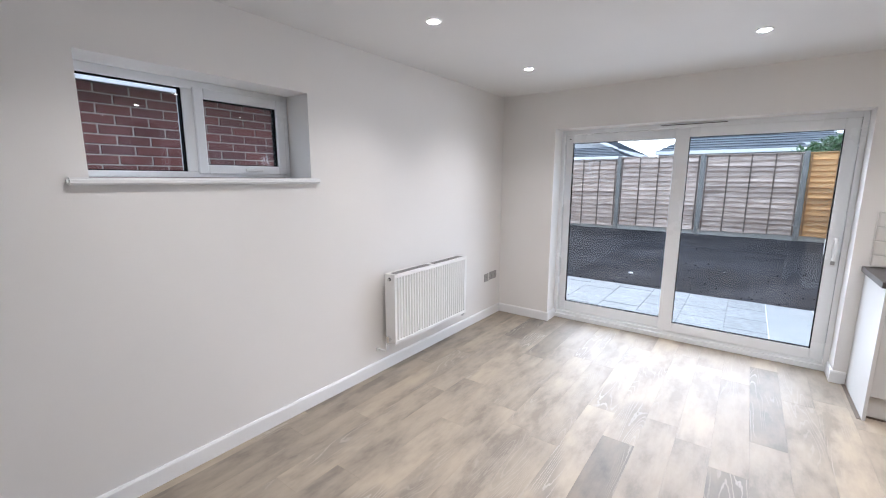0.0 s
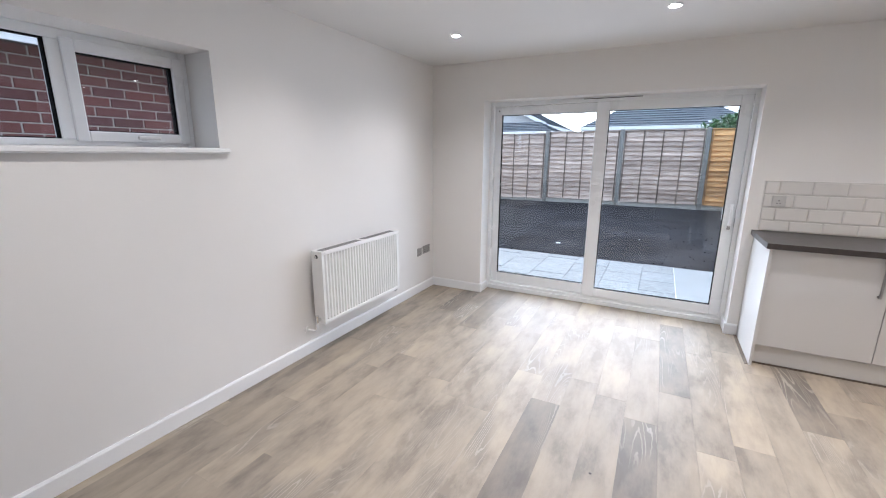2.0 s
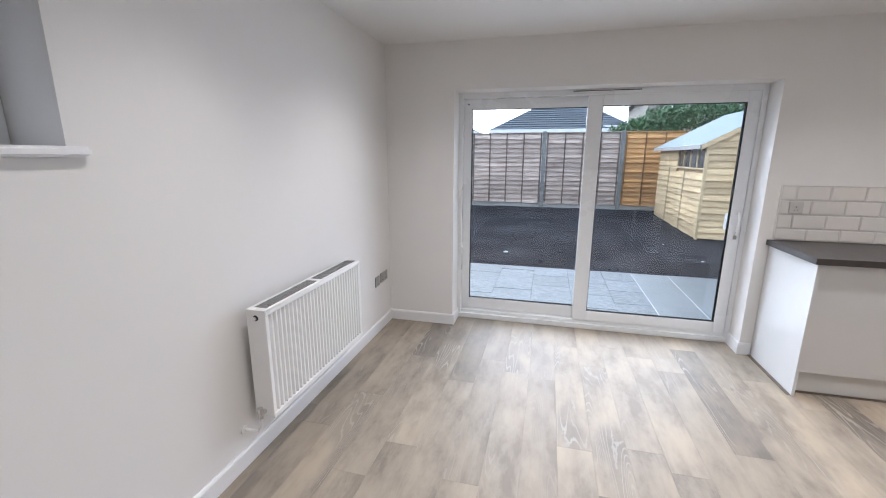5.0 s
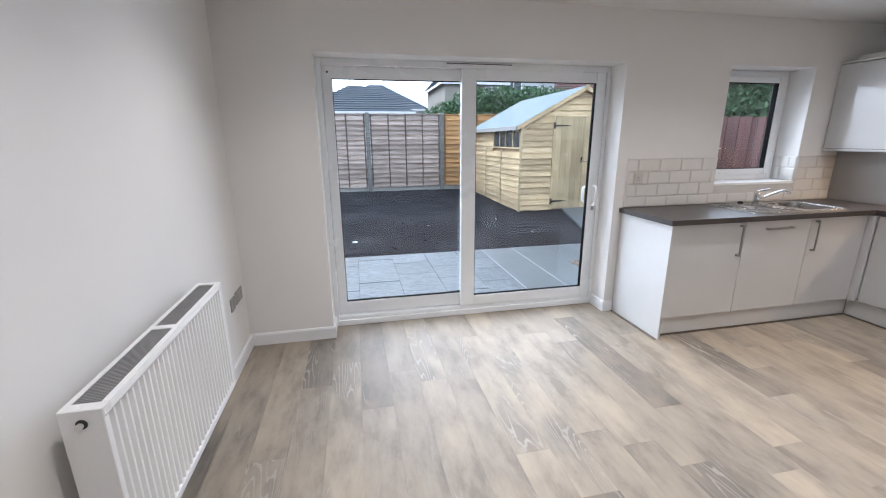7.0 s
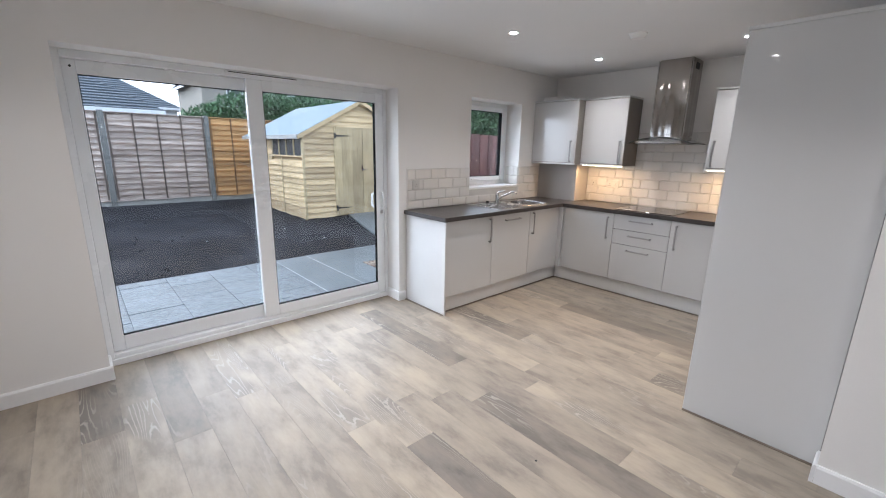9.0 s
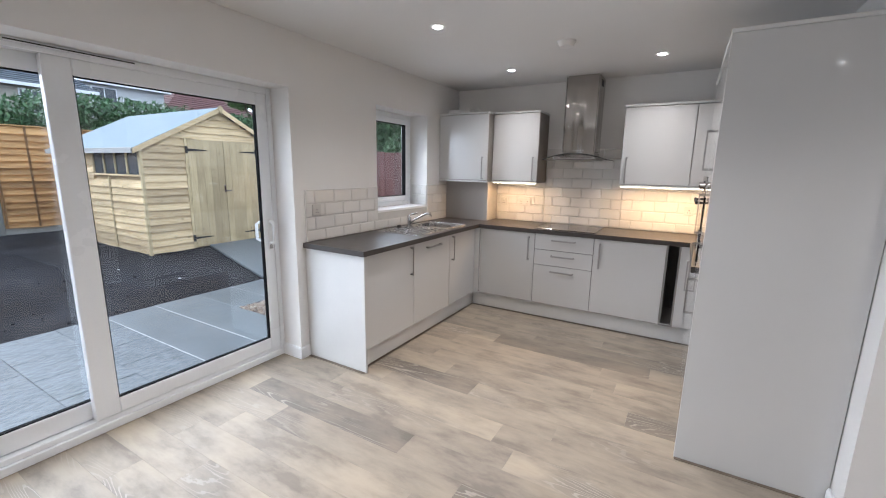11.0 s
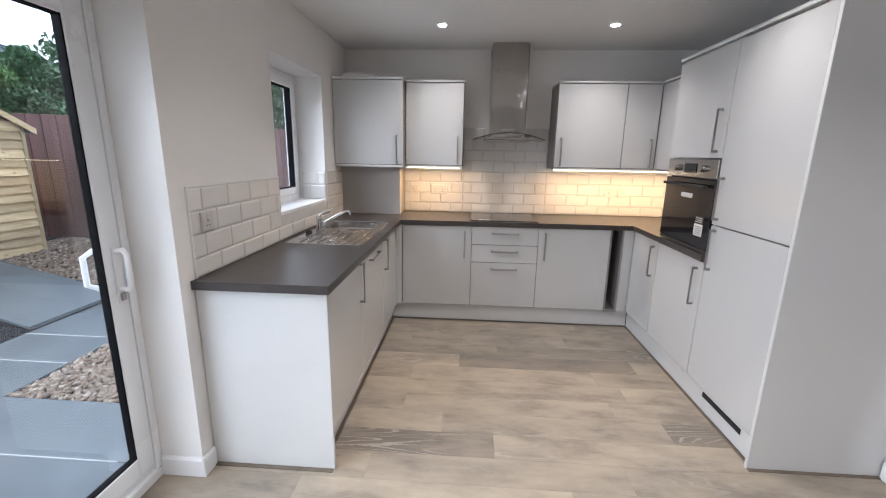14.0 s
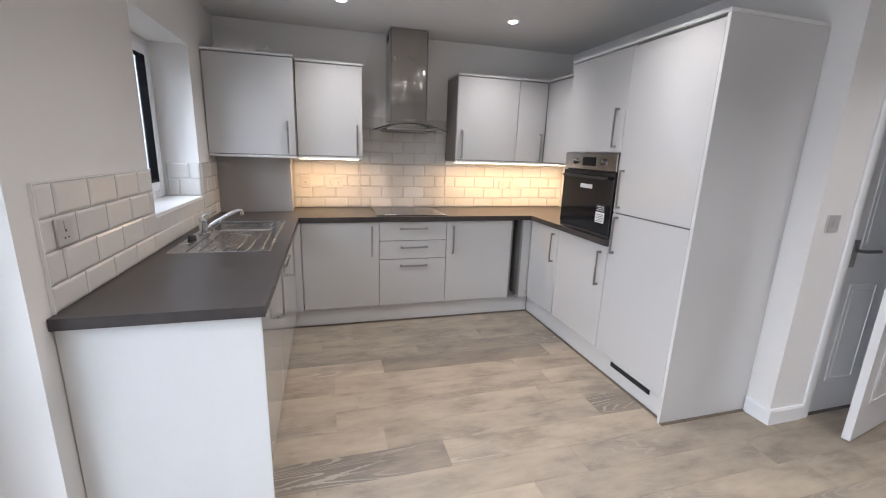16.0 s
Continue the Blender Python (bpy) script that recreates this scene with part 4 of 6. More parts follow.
# boxing below the boiler cupboard
bx = thing("pipe_boxing", (2.95, 3.86, WT1), "grey-brown boxed panel below the boiler cupboard", "boxing")
part("board", boxes((2.845, XE - 0.004, 3.612, YN - 0.004, WT1 + 0.001, CZ0 + 0.004), bevel=0.001), PANEL_GREY, bx)
pb = thing("flue_cover", (2.86, 3.95, CZ1), "white plastic flue cover lying on the boiler cupboard", "flue cover")
part("cover", boxes((2.74, 3.0, 3.80, 4.08, CZ1 + 0.001, CZ1 + 0.045), bevel=0.012, seg=2), PLASTIC, pb)
part("cable", sweep([(2.75, 3.79, CZ1 + 0.012), (2.74, 3.74, CZ1 + 0.03), (2.735, 3.72, CZ1 + 0.055), (2.74, 3.70, CZ1 + 0.03), (2.76, 3.68, CZ1 + 0.006)], 0.004, 6), PLASTIC, pb)

# cooker hood
hd = thing("cooker_hood", (2.9, 2.672, 1.56), "brushed steel chimney cooker hood with a curved glass canopy", "cooker hood")
HY = 2.668
part("chimney", boxes((2.850, XE - 0.004, HY - 0.156, HY + 0.156, 1.642, CEIL - 0.002), bevel=0.012, seg=4), HOOD_STEEL, hd, smooth=True)
part("chimney_seam", boxes((2.848, 2.852, HY - 0.157, HY - 0.1535, 1.65, CEIL - 0.004), (2.848, 2.852, HY + 0.1535, HY + 0.157, 1.65, CEIL - 0.004)), GREY_PLATE, hd)
for s_ in (-1, 1):
    part("side_vent", boxes((2.93, 3.02, *sorted((HY + s_ * 0.1562, HY + s_ * 0.1575)), 2.27, 2.33)), BLACK, hd, "dark slotted vent")


def canopy():
    bm = bmesh.new()
    n, half = 20, 0.298
    top, bot = [], []
    for i in range(n + 1):
        s = -1 + 2 * i / n
        z = 1.572 + 0.056 * (1 - s * s)
        depth = 2.655 + 0.035 * s * s
        top.append([bm.verts.new((x, HY + s * half, z + 0.006)) for x in (depth, XE - 0.006)])
        bot.append([bm.verts.new((x, HY + s * half, z)) for x in (depth, XE - 0.006)])
    for i in range(n):
        bm.faces.new((top[i][0], top[i + 1][0], top[i + 1][1], top[i][1]))
        bm.faces.new((bot[i][0], bot[i][1], bot[i + 1][1], bot[i + 1][0]))
        bm.faces.new((top[i][0], bot[i][0], bot[i + 1][0], top[i + 1][0]))
        bm.faces.new((top[i][1], top[i + 1][1], bot[i + 1][1], bot[i][1]))
    for i in (0, n):
        bm.faces.new((top[i][0], top[i][1], bot[i][1], bot[i][0]))
    return bm


c = part("canopy", canopy(), GLASS, hd, "curved clear glass canopy", True)
c.visible_shadow = True
part("body", boxes((2.70, XE - 0.008, HY - 0.20, HY + 0.20, 1.575, 1.598), bevel=0.003), STEEL, hd, "steel hood body")
part("filter", boxes((2.72, XE - 0.03, HY - 0.185, HY - 0.005, 1.571, 1.5745), (2.72, XE - 0.03, HY + 0.005, HY + 0.185, 1.571, 1.5745)), GREY_PLATE, hd, "grey grease filter")
part("canopy_edge", sweep([(2.652 + 0.035 * (s_ / 10) ** 2, HY + 0.298 * s_ / 10, 1.575 + 0.056 * (1 - (s_ / 10) ** 2)) for s_ in range(-10, 11)], 0.0046, 8), GLASS_EDGE, hd, "dark polished glass edge")
part("neck", boxes((2.852, XE - 0.006, HY - 0.154, HY + 0.154, 1.599, 1.6415)), STEEL, hd)
part("switches", boxes(*[(2.846, 2.8495, HY - 0.05 + 0.022 * i, HY - 0.038 + 0.022 * i, 1.662, 1.674) for i in range(5)]), CHROME, hd, "row of small buttons")

# hob
hb = thing("hob", (2.80, 2.68, WT1), "black glass electric hob set in the worktop", "hob")
part("glass_top", boxes((2.565, 3.055, 2.395, 2.965, WT1 + 0.0005, WT1 + 0.006), bevel=0.002), BLACK_GLASS, hb)
part("label", boxes((2.585, 2.605, 2.80, 2.90, WT1 + 0.0062, WT1 + 0.0072)), OFF_WHITE, hb, "white paper label")
for cx, cy, r in ((2.69, 2.53, 0.075), (2.69, 2.82, 0.09), (2.93, 2.53, 0.09), (2.93, 2.82, 0.075)):
    rg = bmesh.new()
    for k in range(32):
        a0, a1 = 2 * math.pi * k / 32, 2 * math.pi * (k + 1) / 32
        rg.faces.new([rg.verts.new((cx + q * math.cos(a), cy + q * math.sin(a), WT1 + 0.0066)) for q, a in ((r, a0), (r + 0.003, a0), (r + 0.003, a1), (r, a1))])
    part("ring_mark", rg, GREY_PLATE, hb, "grey ring marking")

# sink
def rr_loop(bm, x0, x1, y0, y1, r, z, n=6):
    vs = []
    for cx, cy, a0 in ((x1 - r, y1 - r, 0), (x0 + r, y1 - r, 90), (x0 + r, y0 + r, 180), (x1 - r, y0 + r, 270)):
        for k in range(n + 1):
            a = radians(a0 + 90 * k / n)
            vs.append(bm.verts.new((cx + r * math.cos(a), cy + r * math.sin(a), z)))
    return vs


def bridge(bm, a, b):
    for k in range(len(a)):
        bm.faces.new((a[k], a[(k + 1) % len(a)], b[(k + 1) % len(a)], b[k]))


sk = thing("sink", (1.93, 3.86, WT1), "stainless steel inset sink with bowl and ribbed drainer", "sink")
bm = bmesh.new()
ZR = WT1 + 0.004
L = [rr_loop(bm, 1.490, 2.362, 3.622, 4.092, 0.02, WT1 + 0.0005), rr_loop(bm, 1.491, 2.361, 3.623, 4.091, 0.02, ZR), rr_loop(bm, 1.500, 2.352, 3.632, 4.082, 0.018, ZR - 0.001),
     rr_loop(bm, 2.025, 2.335, 3.680, 4.045, 0.05, ZR - 0.001), rr_loop(bm, BX0 + 0.001, BX1 - 0.001, BY0 + 0.001, BY1 - 0.001, 0.05, ZR - 0.008), rr_loop(bm, BX0 + 0.012, BX1 - 0.012, BY0 + 0.012, BY1 - 0.012, 0.05, WT1 - 0.14), rr_loop(bm, BX0 + 0.05, BX1 - 0.05, BY0 + 0.05, BY1 - 0.05, 0.04, WT1 - 0.155)]
for a, b in zip(L, L[1:]):
    bridge(bm, a, b)
bm.faces.new(L[-1])
bowl = part("bowl", bm, SINK, sk, smooth=True)
part("drain", tube(bmesh.new(), (2.18, 3.86, WT1 - 0.1548), (2.18, 3.86, WT1 - 0.150), 0.04, 20), CHROME, bowl)
bm = bmesh.new()
for i in range(7):
    y = 3.675 + 0.056 * i
    bmesh.ops.create_cube(bm, size=1, matrix=Matrix.Translation((1.745, y, ZR + 0.0005)) @ Matrix.Diagonal((0.44, 0.007, 0.006, 1)))
bmesh.ops.bevel(bm, geom=list(bm.edges), offset=0.002, segments=1, affect="EDGES")
part("drainer_ribs", bm, SINK, sk, "raised drainer ribs")
part("raised_rim", sweep([(2.351, y, ZR + 0.001) for y in (3.635, 4.08)], 0.003, 8), SINK, sk)
part("raised_rim", sweep([(x, 3.634, ZR + 0.001) for x in (1.505, 2.347)], 0.0035, 8), SINK, sk)
TPX, TPY = 1.92, 4.03
tp = thing("mixer_tap", (TPX, TPY, ZR), "chrome single-lever kitchen mixer tap behind the sink, spout turned out", "tap")
part("body", tube(tube(bmesh.new(), (TPX, TPY, ZR), (TPX, TPY, ZR + 0.012), 0.027, 20), (TPX, TPY, ZR + 0.010), (TPX, TPY, ZR + 0.082), 0.021, 20, 0.022), CHROME, tp, smooth=True)
part("cap", tube(bmesh.new(), (TPX, TPY, ZR + 0.083), (TPX, TPY, ZR + 0.106), 0.023, 20, 0.017), CHROME, tp, smooth=True)
part("spout", sweep([(TPX + 0.005, TPY - 0.012, ZR + 0.035), (TPX + 0.025, TPY - 0.055, ZR + 0.068), (TPX + 0.062, TPY - 0.140, ZR + 0.118), (TPX + 0.078, TPY - 0.170, ZR + 0.131), (TPX + 0.087, TPY - 0.190, ZR + 0.128), (TPX + 0.088, TPY - 0.193, ZR + 0.112)], 0.0105), CHROME, tp, smooth=True)
part("aerator", tube(bmesh.new(), (TPX + 0.088, TPY - 0.193, ZR + 0.104), (TPX + 0.088, TPY - 0.193, ZR + 0.116), 0.012, 14), CHROME, tp)
part("lever", sweep([(TPX, TPY, ZR + 0.100), (TPX + 0.012, TPY - 0.010, ZR + 0.112), (TPX + 0.065, TPY - 0.055, ZR + 0.128)], 0.0075), CHROME, tp, smooth=True)
wp = thing("waste_plug", (1.80, 4.06, ZR), "black rubber sink plug lying behind the tap", "sink plug")
part("plug", tube(bmesh.new(), (1.80, 4.06, ZR), (1.80, 4.06, ZR + 0.02), 0.022, 16, 0.018), BLACK, wp)

# ---- radiator ----
RX0, RX1, RY0, RY1, RZ0, RZ1 = -2.168, -2.066, 2.245, 3.232, 0.245, 0.796
rd = thing("radiator", (-2.12, 2.74, 0.25), "white ribbed double-panel radiator hung on the wall", "radiator")
bm = bmesh.new()
prof = []
ribs = 29
for i in range(ribs):
    y = RY0 + 0.022 + i * (RY1 - RY0 - 0.044) / ribs
    w = (RY1 - RY0 - 0.044) / ribs
    prof += [(RX1 - 0.014, y), (RX1 - 0.014, y + 0.38 * w), (RX1 - 0.001, y + 0.55 * w), (RX1 - 0.001, y + 0.83 * w)]
prof = [(RX1 - 0.001, RY0)] + [(RX1 - 0.001, RY0 + 0.018)] + prof + [(RX1 - 0.001, RY1 - 0.018), (RX1 - 0.001, RY1)]
za, zb = RZ0 + 0.028, RZ1 - 0.028
rows = [[bm.verts.new((x, y, z)) for x, y in prof] for z in (za, zb)]
for k in range(len(prof) - 1):
    bm.faces.new((rows[0][k], rows[0][k + 1], rows[1][k + 1], rows[1][k]))
fp = part("front_panel", bm, RAD_WHITE, rd, "white pressed front panel with upright ribs")
part("top_rail", boxes((RX1 - 0.018, RX1, RY0, RY1, zb, RZ1 - 0.007), bevel=0.003), RAD_WHITE, rd)
part("bottom_rail", boxes((RX1 - 0.018, RX1, RY0, RY1, RZ0, za), bevel=0.003), RAD_WHITE, rd)
part("back_panel", boxes((RX0, RX0 + 0.014, RY0, RY1, RZ0, RZ1 - 0.006), bevel=0.003), RAD_WHITE, rd)
part("side_cover", boxes((RX0, RX1, RY0 - 0.003, RY0 + 0.001, RZ0 + 0.005, RZ1), bevel=0.0015), RAD_WHITE, rd)
part("side_cover", boxes((RX0, RX1, RY1 - 0.001, RY1 + 0.003, RZ0 + 0.005, RZ1), bevel=0.0015), RAD_WHITE, rd)
gr = part("top_grille", boxes((RX0, RX0 + 0.014, RY0, RY1, RZ1 - 0.006, RZ1), (RX1 - 0.018, RX1, RY0, RY1, RZ1 - 0.006, RZ1), (RX0 + 0.014, RX1 - 0.018, RY0, RY0 + 0.03, RZ1 - 0.006, RZ1), (RX0 + 0.014, RX1 - 0.018, RY1 - 0.03, RY1, RZ1 - 0.006, RZ1), (RX0 + 0.014, RX1 - 0.018, 2.725, 2.755, RZ1 - 0.006, RZ1)), RAD_WHITE, rd, "white top grille frame")
# Bars of a white grille, coloured grey to imitate the shaded slots.
part("grille", boxes(*[(RX0 + 0.014, RX1 - 0.018, RY0 + 0.034 + 0.008 * i, RY0 + 0.0366 + 0.008 * i, RZ1 - 0.010, RZ1 - 0.002) for i in range(115) if not 2.722 < RY0 + 0.036 + 0.008 * i < 2.758]), GRILLE_GREY, gr, "thin white grille bars, greyed for the shade in the slots", kind="stuff")
part("fins", boxes(*[(RX0 + 0.016, RX1 - 0.020, RY0 + 0.04 + 0.033 * i, RY0 + 0.05 + 0.033 * i, RZ0 + 0.03, RZ1 - 0.02) for i in range(28)]), GRILLE_GREY, rd, "grey convector fins", kind="stuff")
part("bleed_valve", tube(bmesh.new(), (-2.118, RY0 - 0.004, 0.757), (-2.118, RY0 - 0.018, 0.757), 0.009, 16), CHROME, rd, "chrome bleed valve")
part("bleed_recess", tube(bmesh.new(), (-2.118, RY0 - 0.0032, 0.757), (-2.118, RY0 - 0.0045, 0.757), 0.014, 20), BLACK, rd)
for y, s in ((RY0, -1), (RY1, 1)):
    bm = tube(bmesh.new(), (-2.118, y, 0.280), (-2.118, y + s * 0.035, 0.280), 0.012)
    tube(bm, (-2.118, y + s * 0.035, 0.262), (-2.118, y + s * 0.035, 0.315), 0.013)
    part("valve", bm, CHROME, rd, "brass and chrome radiator valve")
    part("pipe", sweep([(-2.118, y + s * 0.035, 0.262), (-2.118, y + s * 0.037, 0.215), (-2.135, y + s * 0.04, 0.195), (XW + 0.002, y + s * 0.045, 0.192)], 0.0075), GLOSS_WHITE, rd, "white pipe tail", True)
    part("pipe_collar", tube(bmesh.new(), (XW + 0.001, y + s * 0.045, 0.192), (XW + 0.010, y + s * 0.045, 0.192), 0.024), PLASTIC, rd)
for y in (2.5, 3.0):
    part("bracket", boxes((XW, RX0, y, y + 0.03, 0.32, 0.72)), RAD_WHITE, rd)

# ---- ceiling lights ----
k = 0
for ly in (3.215, 1.985, 0.75):
    for lx in (-1.495, -0.02, 1.075, 2.39):
        if ly < 1 and lx > 0.5:
            continue
        dl = thing("downlight", (lx, ly, CEIL), "round white recessed ceiling downlight, switched on", "ceiling light", "ceiling downlights")
        bm = bmesh.new()
        prof = [(0.044, -0.001), (0.043, -0.006), (0.038, -0.007), (0.032, -0.003), (0.031, -0.0012)]
        rings = [[bm.verts.new((lx + r * math.cos(a), ly + r * math.sin(a), CEIL + z)) for a in [2 * math.pi * q / 28 for q in range(28)]] for r, z in prof]
        for a, b in zip(rings, rings[1:]):
            bridge(bm, a, b)
        part("trim_ring", bm, GLOSS_WHITE, dl, smooth=True)
        part("lamp", tube(bmesh.new(), (lx, ly, CEIL - 0.0105), (lx, ly, CEIL - 0.0008), 0.021, 28, 0.027), LAMP_FACE, dl, "bright lamp face")
        ld = bpy.data.lights.new("downlight_lamp", "SPOT")
        ld.energy, ld.color, ld.spot_size, ld.spot_blend, ld.shadow_soft_size = DOWNLIGHT_WATTS, DOWNLIGHT_TINT, radians(127), 1.0, 0.035
        lo = new("downlight_lamp", ld)
        lo.location = (lx, ly, CEIL - 0.017)

for (x0, x1, y0, y1), lab in (((2.83, 2.85, 3.08, 3.54), "warm light strip under the narrow wall cupboard, switched on"), ((2.83, 2.85, 1.06, 2.25), "warm light strip under the corner wall cupboards, switched on")):
    sl = thing("cupboard_light", ((x0 + x1) / 2, (y0 + y1) / 2, CZ0), lab, "under-cupboard light", "under-cupboard lights")
    part("lamp_strip", boxes((x0, x1, y0, y1, CZ0 - 0.006, CZ0 + 0.004)), STRIP_FACE, sl)
    la = bpy.data.lights.new("strip_lamp", "AREA")
    la.shape, la.size, la.size_y = "RECTANGLE", x1 - x0 + 0.01, y1 - y0
    la.energy, la.color = STRIP_WATTS * (y1 - y0) / 0.5, STRIP_TINT
    lo = new("strip_lamp", la)
    lo.location = ((x0 + x1) / 2, (y0 + y1) / 2, CZ0 - 0.010)

# ---- small fittings ----
sd = thing("smoke_alarm", (1.760, 2.560, CEIL), "round white smoke alarm on the ceiling", "smoke alarm")
part("base", tube(bmesh.new(), (1.760, 2.560, CEIL - 0.012), (1.760, 2.560, CEIL - 0.0005), 0.066, 32), PLASTIC, sd, smooth=True)
part("cover", tube(bmesh.new(), (1.760, 2.560, CEIL - 0.038), (1.760, 2.560, CEIL - 0.0125), 0.046, 32, 0.062), PLASTIC, sd, smooth=True)


def plate(name, c, w, h, n, mat, label, cat, holes=0, rockers=1, out=0.010):
    """A flat wiring plate on a wall; n the wall's normal along x or y."""
    t = thing(name, c, label, cat, "wall sockets and switches")
    cx, cy, cz = c
    def b(du0, du1, dz0, dz1, o0, o1):
        if n[0]:
            xs = sorted((cx + n[0] * o0, cx + n[0] * o1))
            return (*xs, cy + du0, cy + du1, cz + dz0, cz + dz1)
        ys = sorted((cy + n[1] * o0, cy + n[1] * o1))
        return (cx + du0, cx + du1, *ys, cz + dz0, cz + dz1)
    p_ = part("plate", boxes(b(-w / 2, w / 2, -h / 2, h / 2, 0.0005, out), bevel=0.003), mat, t)
    for i in range(rockers):
        u0 = (i - (rockers - 1) / 2) * w / max(rockers, 1) * 0.9
        part("rocker", boxes(b(u0 - 0.008, u0 + 0.008, -0.012 + (0.02 if holes else 0), 0.012 + (0.02 if holes else 0), out + 0.0003, out + 0.003), bevel=0.001), mat, p_)
    for i in range(holes):
        u0 = (i - (holes - 1) / 2) * w / holes
        part("socket_holes", boxes(b(u0 - 0.003, u0 + 0.003, -0.002, 0.008, out, out + 0.0006), b(u0 - 0.013, u0 - 0.006, -0.022, -0.017, out, out + 0.0006), b(u0 + 0.006, u0 + 0.013, -0.022, -0.017, out, out + 0.0006)), BLACK, p_)
    return t


plate("socket", (XW, 3.842, 0.448), 0.086, 0.086, (1, 0), GREY_PLATE, "single grey metal socket plate low on the wall", "socket", 1, 1)
plate("socket", (XW, 3.985, 0.455), 0.146, 0.086, (1, 0), GREY_PLATE, "double grey metal socket plate low on the wall", "socket", 2, 2)
plate("switch", (0.842, YN - 0.011, 1.143), 0.086, 0.086, (0, -1), PLATE_SATIN, "satin metal socket plate on the tiles above the worktop end", "socket", 1, 1)
plate("socket", (XE - 0.011, 3.275, 1.120), 0.146, 0.086, (-1, 0), PLASTIC_CREAM, "white plastic double socket on the tiles below the cupboards", "socket", 2, 2)
plate("socket", (XE - 0.011, 3.520, 1.120), 0.086, 0.086, (-1, 0), PLASTIC_CREAM, "white plastic single socket on the tiles beside the boxing", "socket", 1, 1)
plate("socket", (XE - 0.011, 1.668, 1.122), 0.086, 0.086, (-1, 0), PLASTIC_CREAM, "white plastic switched socket on the lit tiles", "socket", 1, 1)
plate("socket", (XE - 0.011, 1.548, 1.122), 0.086, 0.086, (-1, 0), PLASTIC_CREAM, "white plastic blank plate on the lit tiles", "socket", 0, 1)
plate("switch", (XH, 0.897, 1.137), 0.086, 0.086, (-1, 0), PLATE_SATIN, "satin metal light switch beside the hall door", "light switch", 0, 1)

# ---- floor planks ----
PW, PL, PX = 0.177, 1.22, 0.862
# rows counted from x = PX: where a plank ends, and on which side of that joint the dark plank lies
ROW_JOINTS = {0: (2.816, "above"), 1: (1.873, "below"), 2: (2.11, ""), 5: (1.795, "above"), 6: (2.735, "below"), 7: (2.19, ""), -5: (2.478, "below"),
              -4: (2.872, "above"), -2: (2.488, ""), -8: (2.42, "below"), -13: (3.21, "above"), -15: (3.49, "above")}
rng = random.Random(4)


def plank_mesh(w, l_):
    def make():
        bm = bmesh.new()
        add_box(bm, 0.0002, w - 0.0002, 0.0002, l_ - 0.0002, -0.0055, 0.0)
        bmesh.ops.bevel(bm, geom=[e for e in bm.edges if all(v.co.z > -0.001 for v in e.verts)], offset=0.0005, segments=1, affect="EDGES")
        return bm
    return make


for k in range(math.floor((XW - PX) / PW), math.ceil((XE - PX) / PW)):
    x, x1 = max(PX + k * PW, XW), min(PX + (k + 1) * PW, XE)
    w = x1 - x
    if w < 0.005:
        continue
    y_start = YS if x < XH - 0.05 else YK
    y_end = 4.345 if DX0 < x + w / 2 < DX1 else YN
    joint, side_ = ROW_JOINTS.get(k, (rng.uniform(0.0, PL), ""))
    dark_at = joint + (0.1 if side_ == "above" else -0.1)
    y = joint - PL * math.ceil((joint - y_start) / PL)
    while y < y_end:
        a, b = max(y, y_start), min(y + PL, y_end)
        if b - a > 0.01:
            dark = bool(side_) and a < dark_at < b
            piece("plank", ("plank", dark, round(w, 3), round(b - a, 3)), plank_mesh(w, b - a), PLANK_DARK if dark else PLANK, floor, (x, a, 0.0))
        y += PL
part("hall_floor", boxes((XH + 0.001, XH + 0.099, HY0 + 0.001, HY1 - 0.001, -0.0055, 0.002), (XH + 0.101, 2.6, -2.2, YK - 0.251, -0.0055, 0.0)), SUBFLOOR, None, kind="structure").name = "floor_hall"
bit = thing("litter_speck", (-0.13, 1.93, 0), "small dark speck of debris on the floor", "debris", "specks on the floor")
part("speck", boxes((-0.136, -0.124, 1.925, 1.935, 0.0005, 0.004), bevel=0.002), BLACK, bit)

# ---- metro tiles, in half bond ----
TW, TH, TT = 0.200, 0.100, 0.008


def tile_mesh(w, h, axis):
    """A bevelled tile, its back at 0, standing out along -x (axis 0) or -y (axis 1)."""
    def make():
        bm = bmesh.new()
        g, bv = 0.0013, 0.009
        def P(u, z, o):
            return (-o, u, z) if axis == 0 else (u, -o, z)
        loops = []
        for inset, o in ((0.0, 0.0), (0.0, 0.0045), (bv, TT)):
            i = min(inset, w * 0.3, h * 0.3)
            loops.append([bm.verts.new(P(*q, o)) for q in ((g + i, g + i), (w - g - i, g + i), (w - g - i, h - g - i), (g + i, h - g - i))])
        for a, b in zip(loops, loops[1:]):
            bridge(bm, a, b)
        bm.faces.new(loops[-1])
        return bm
    return make


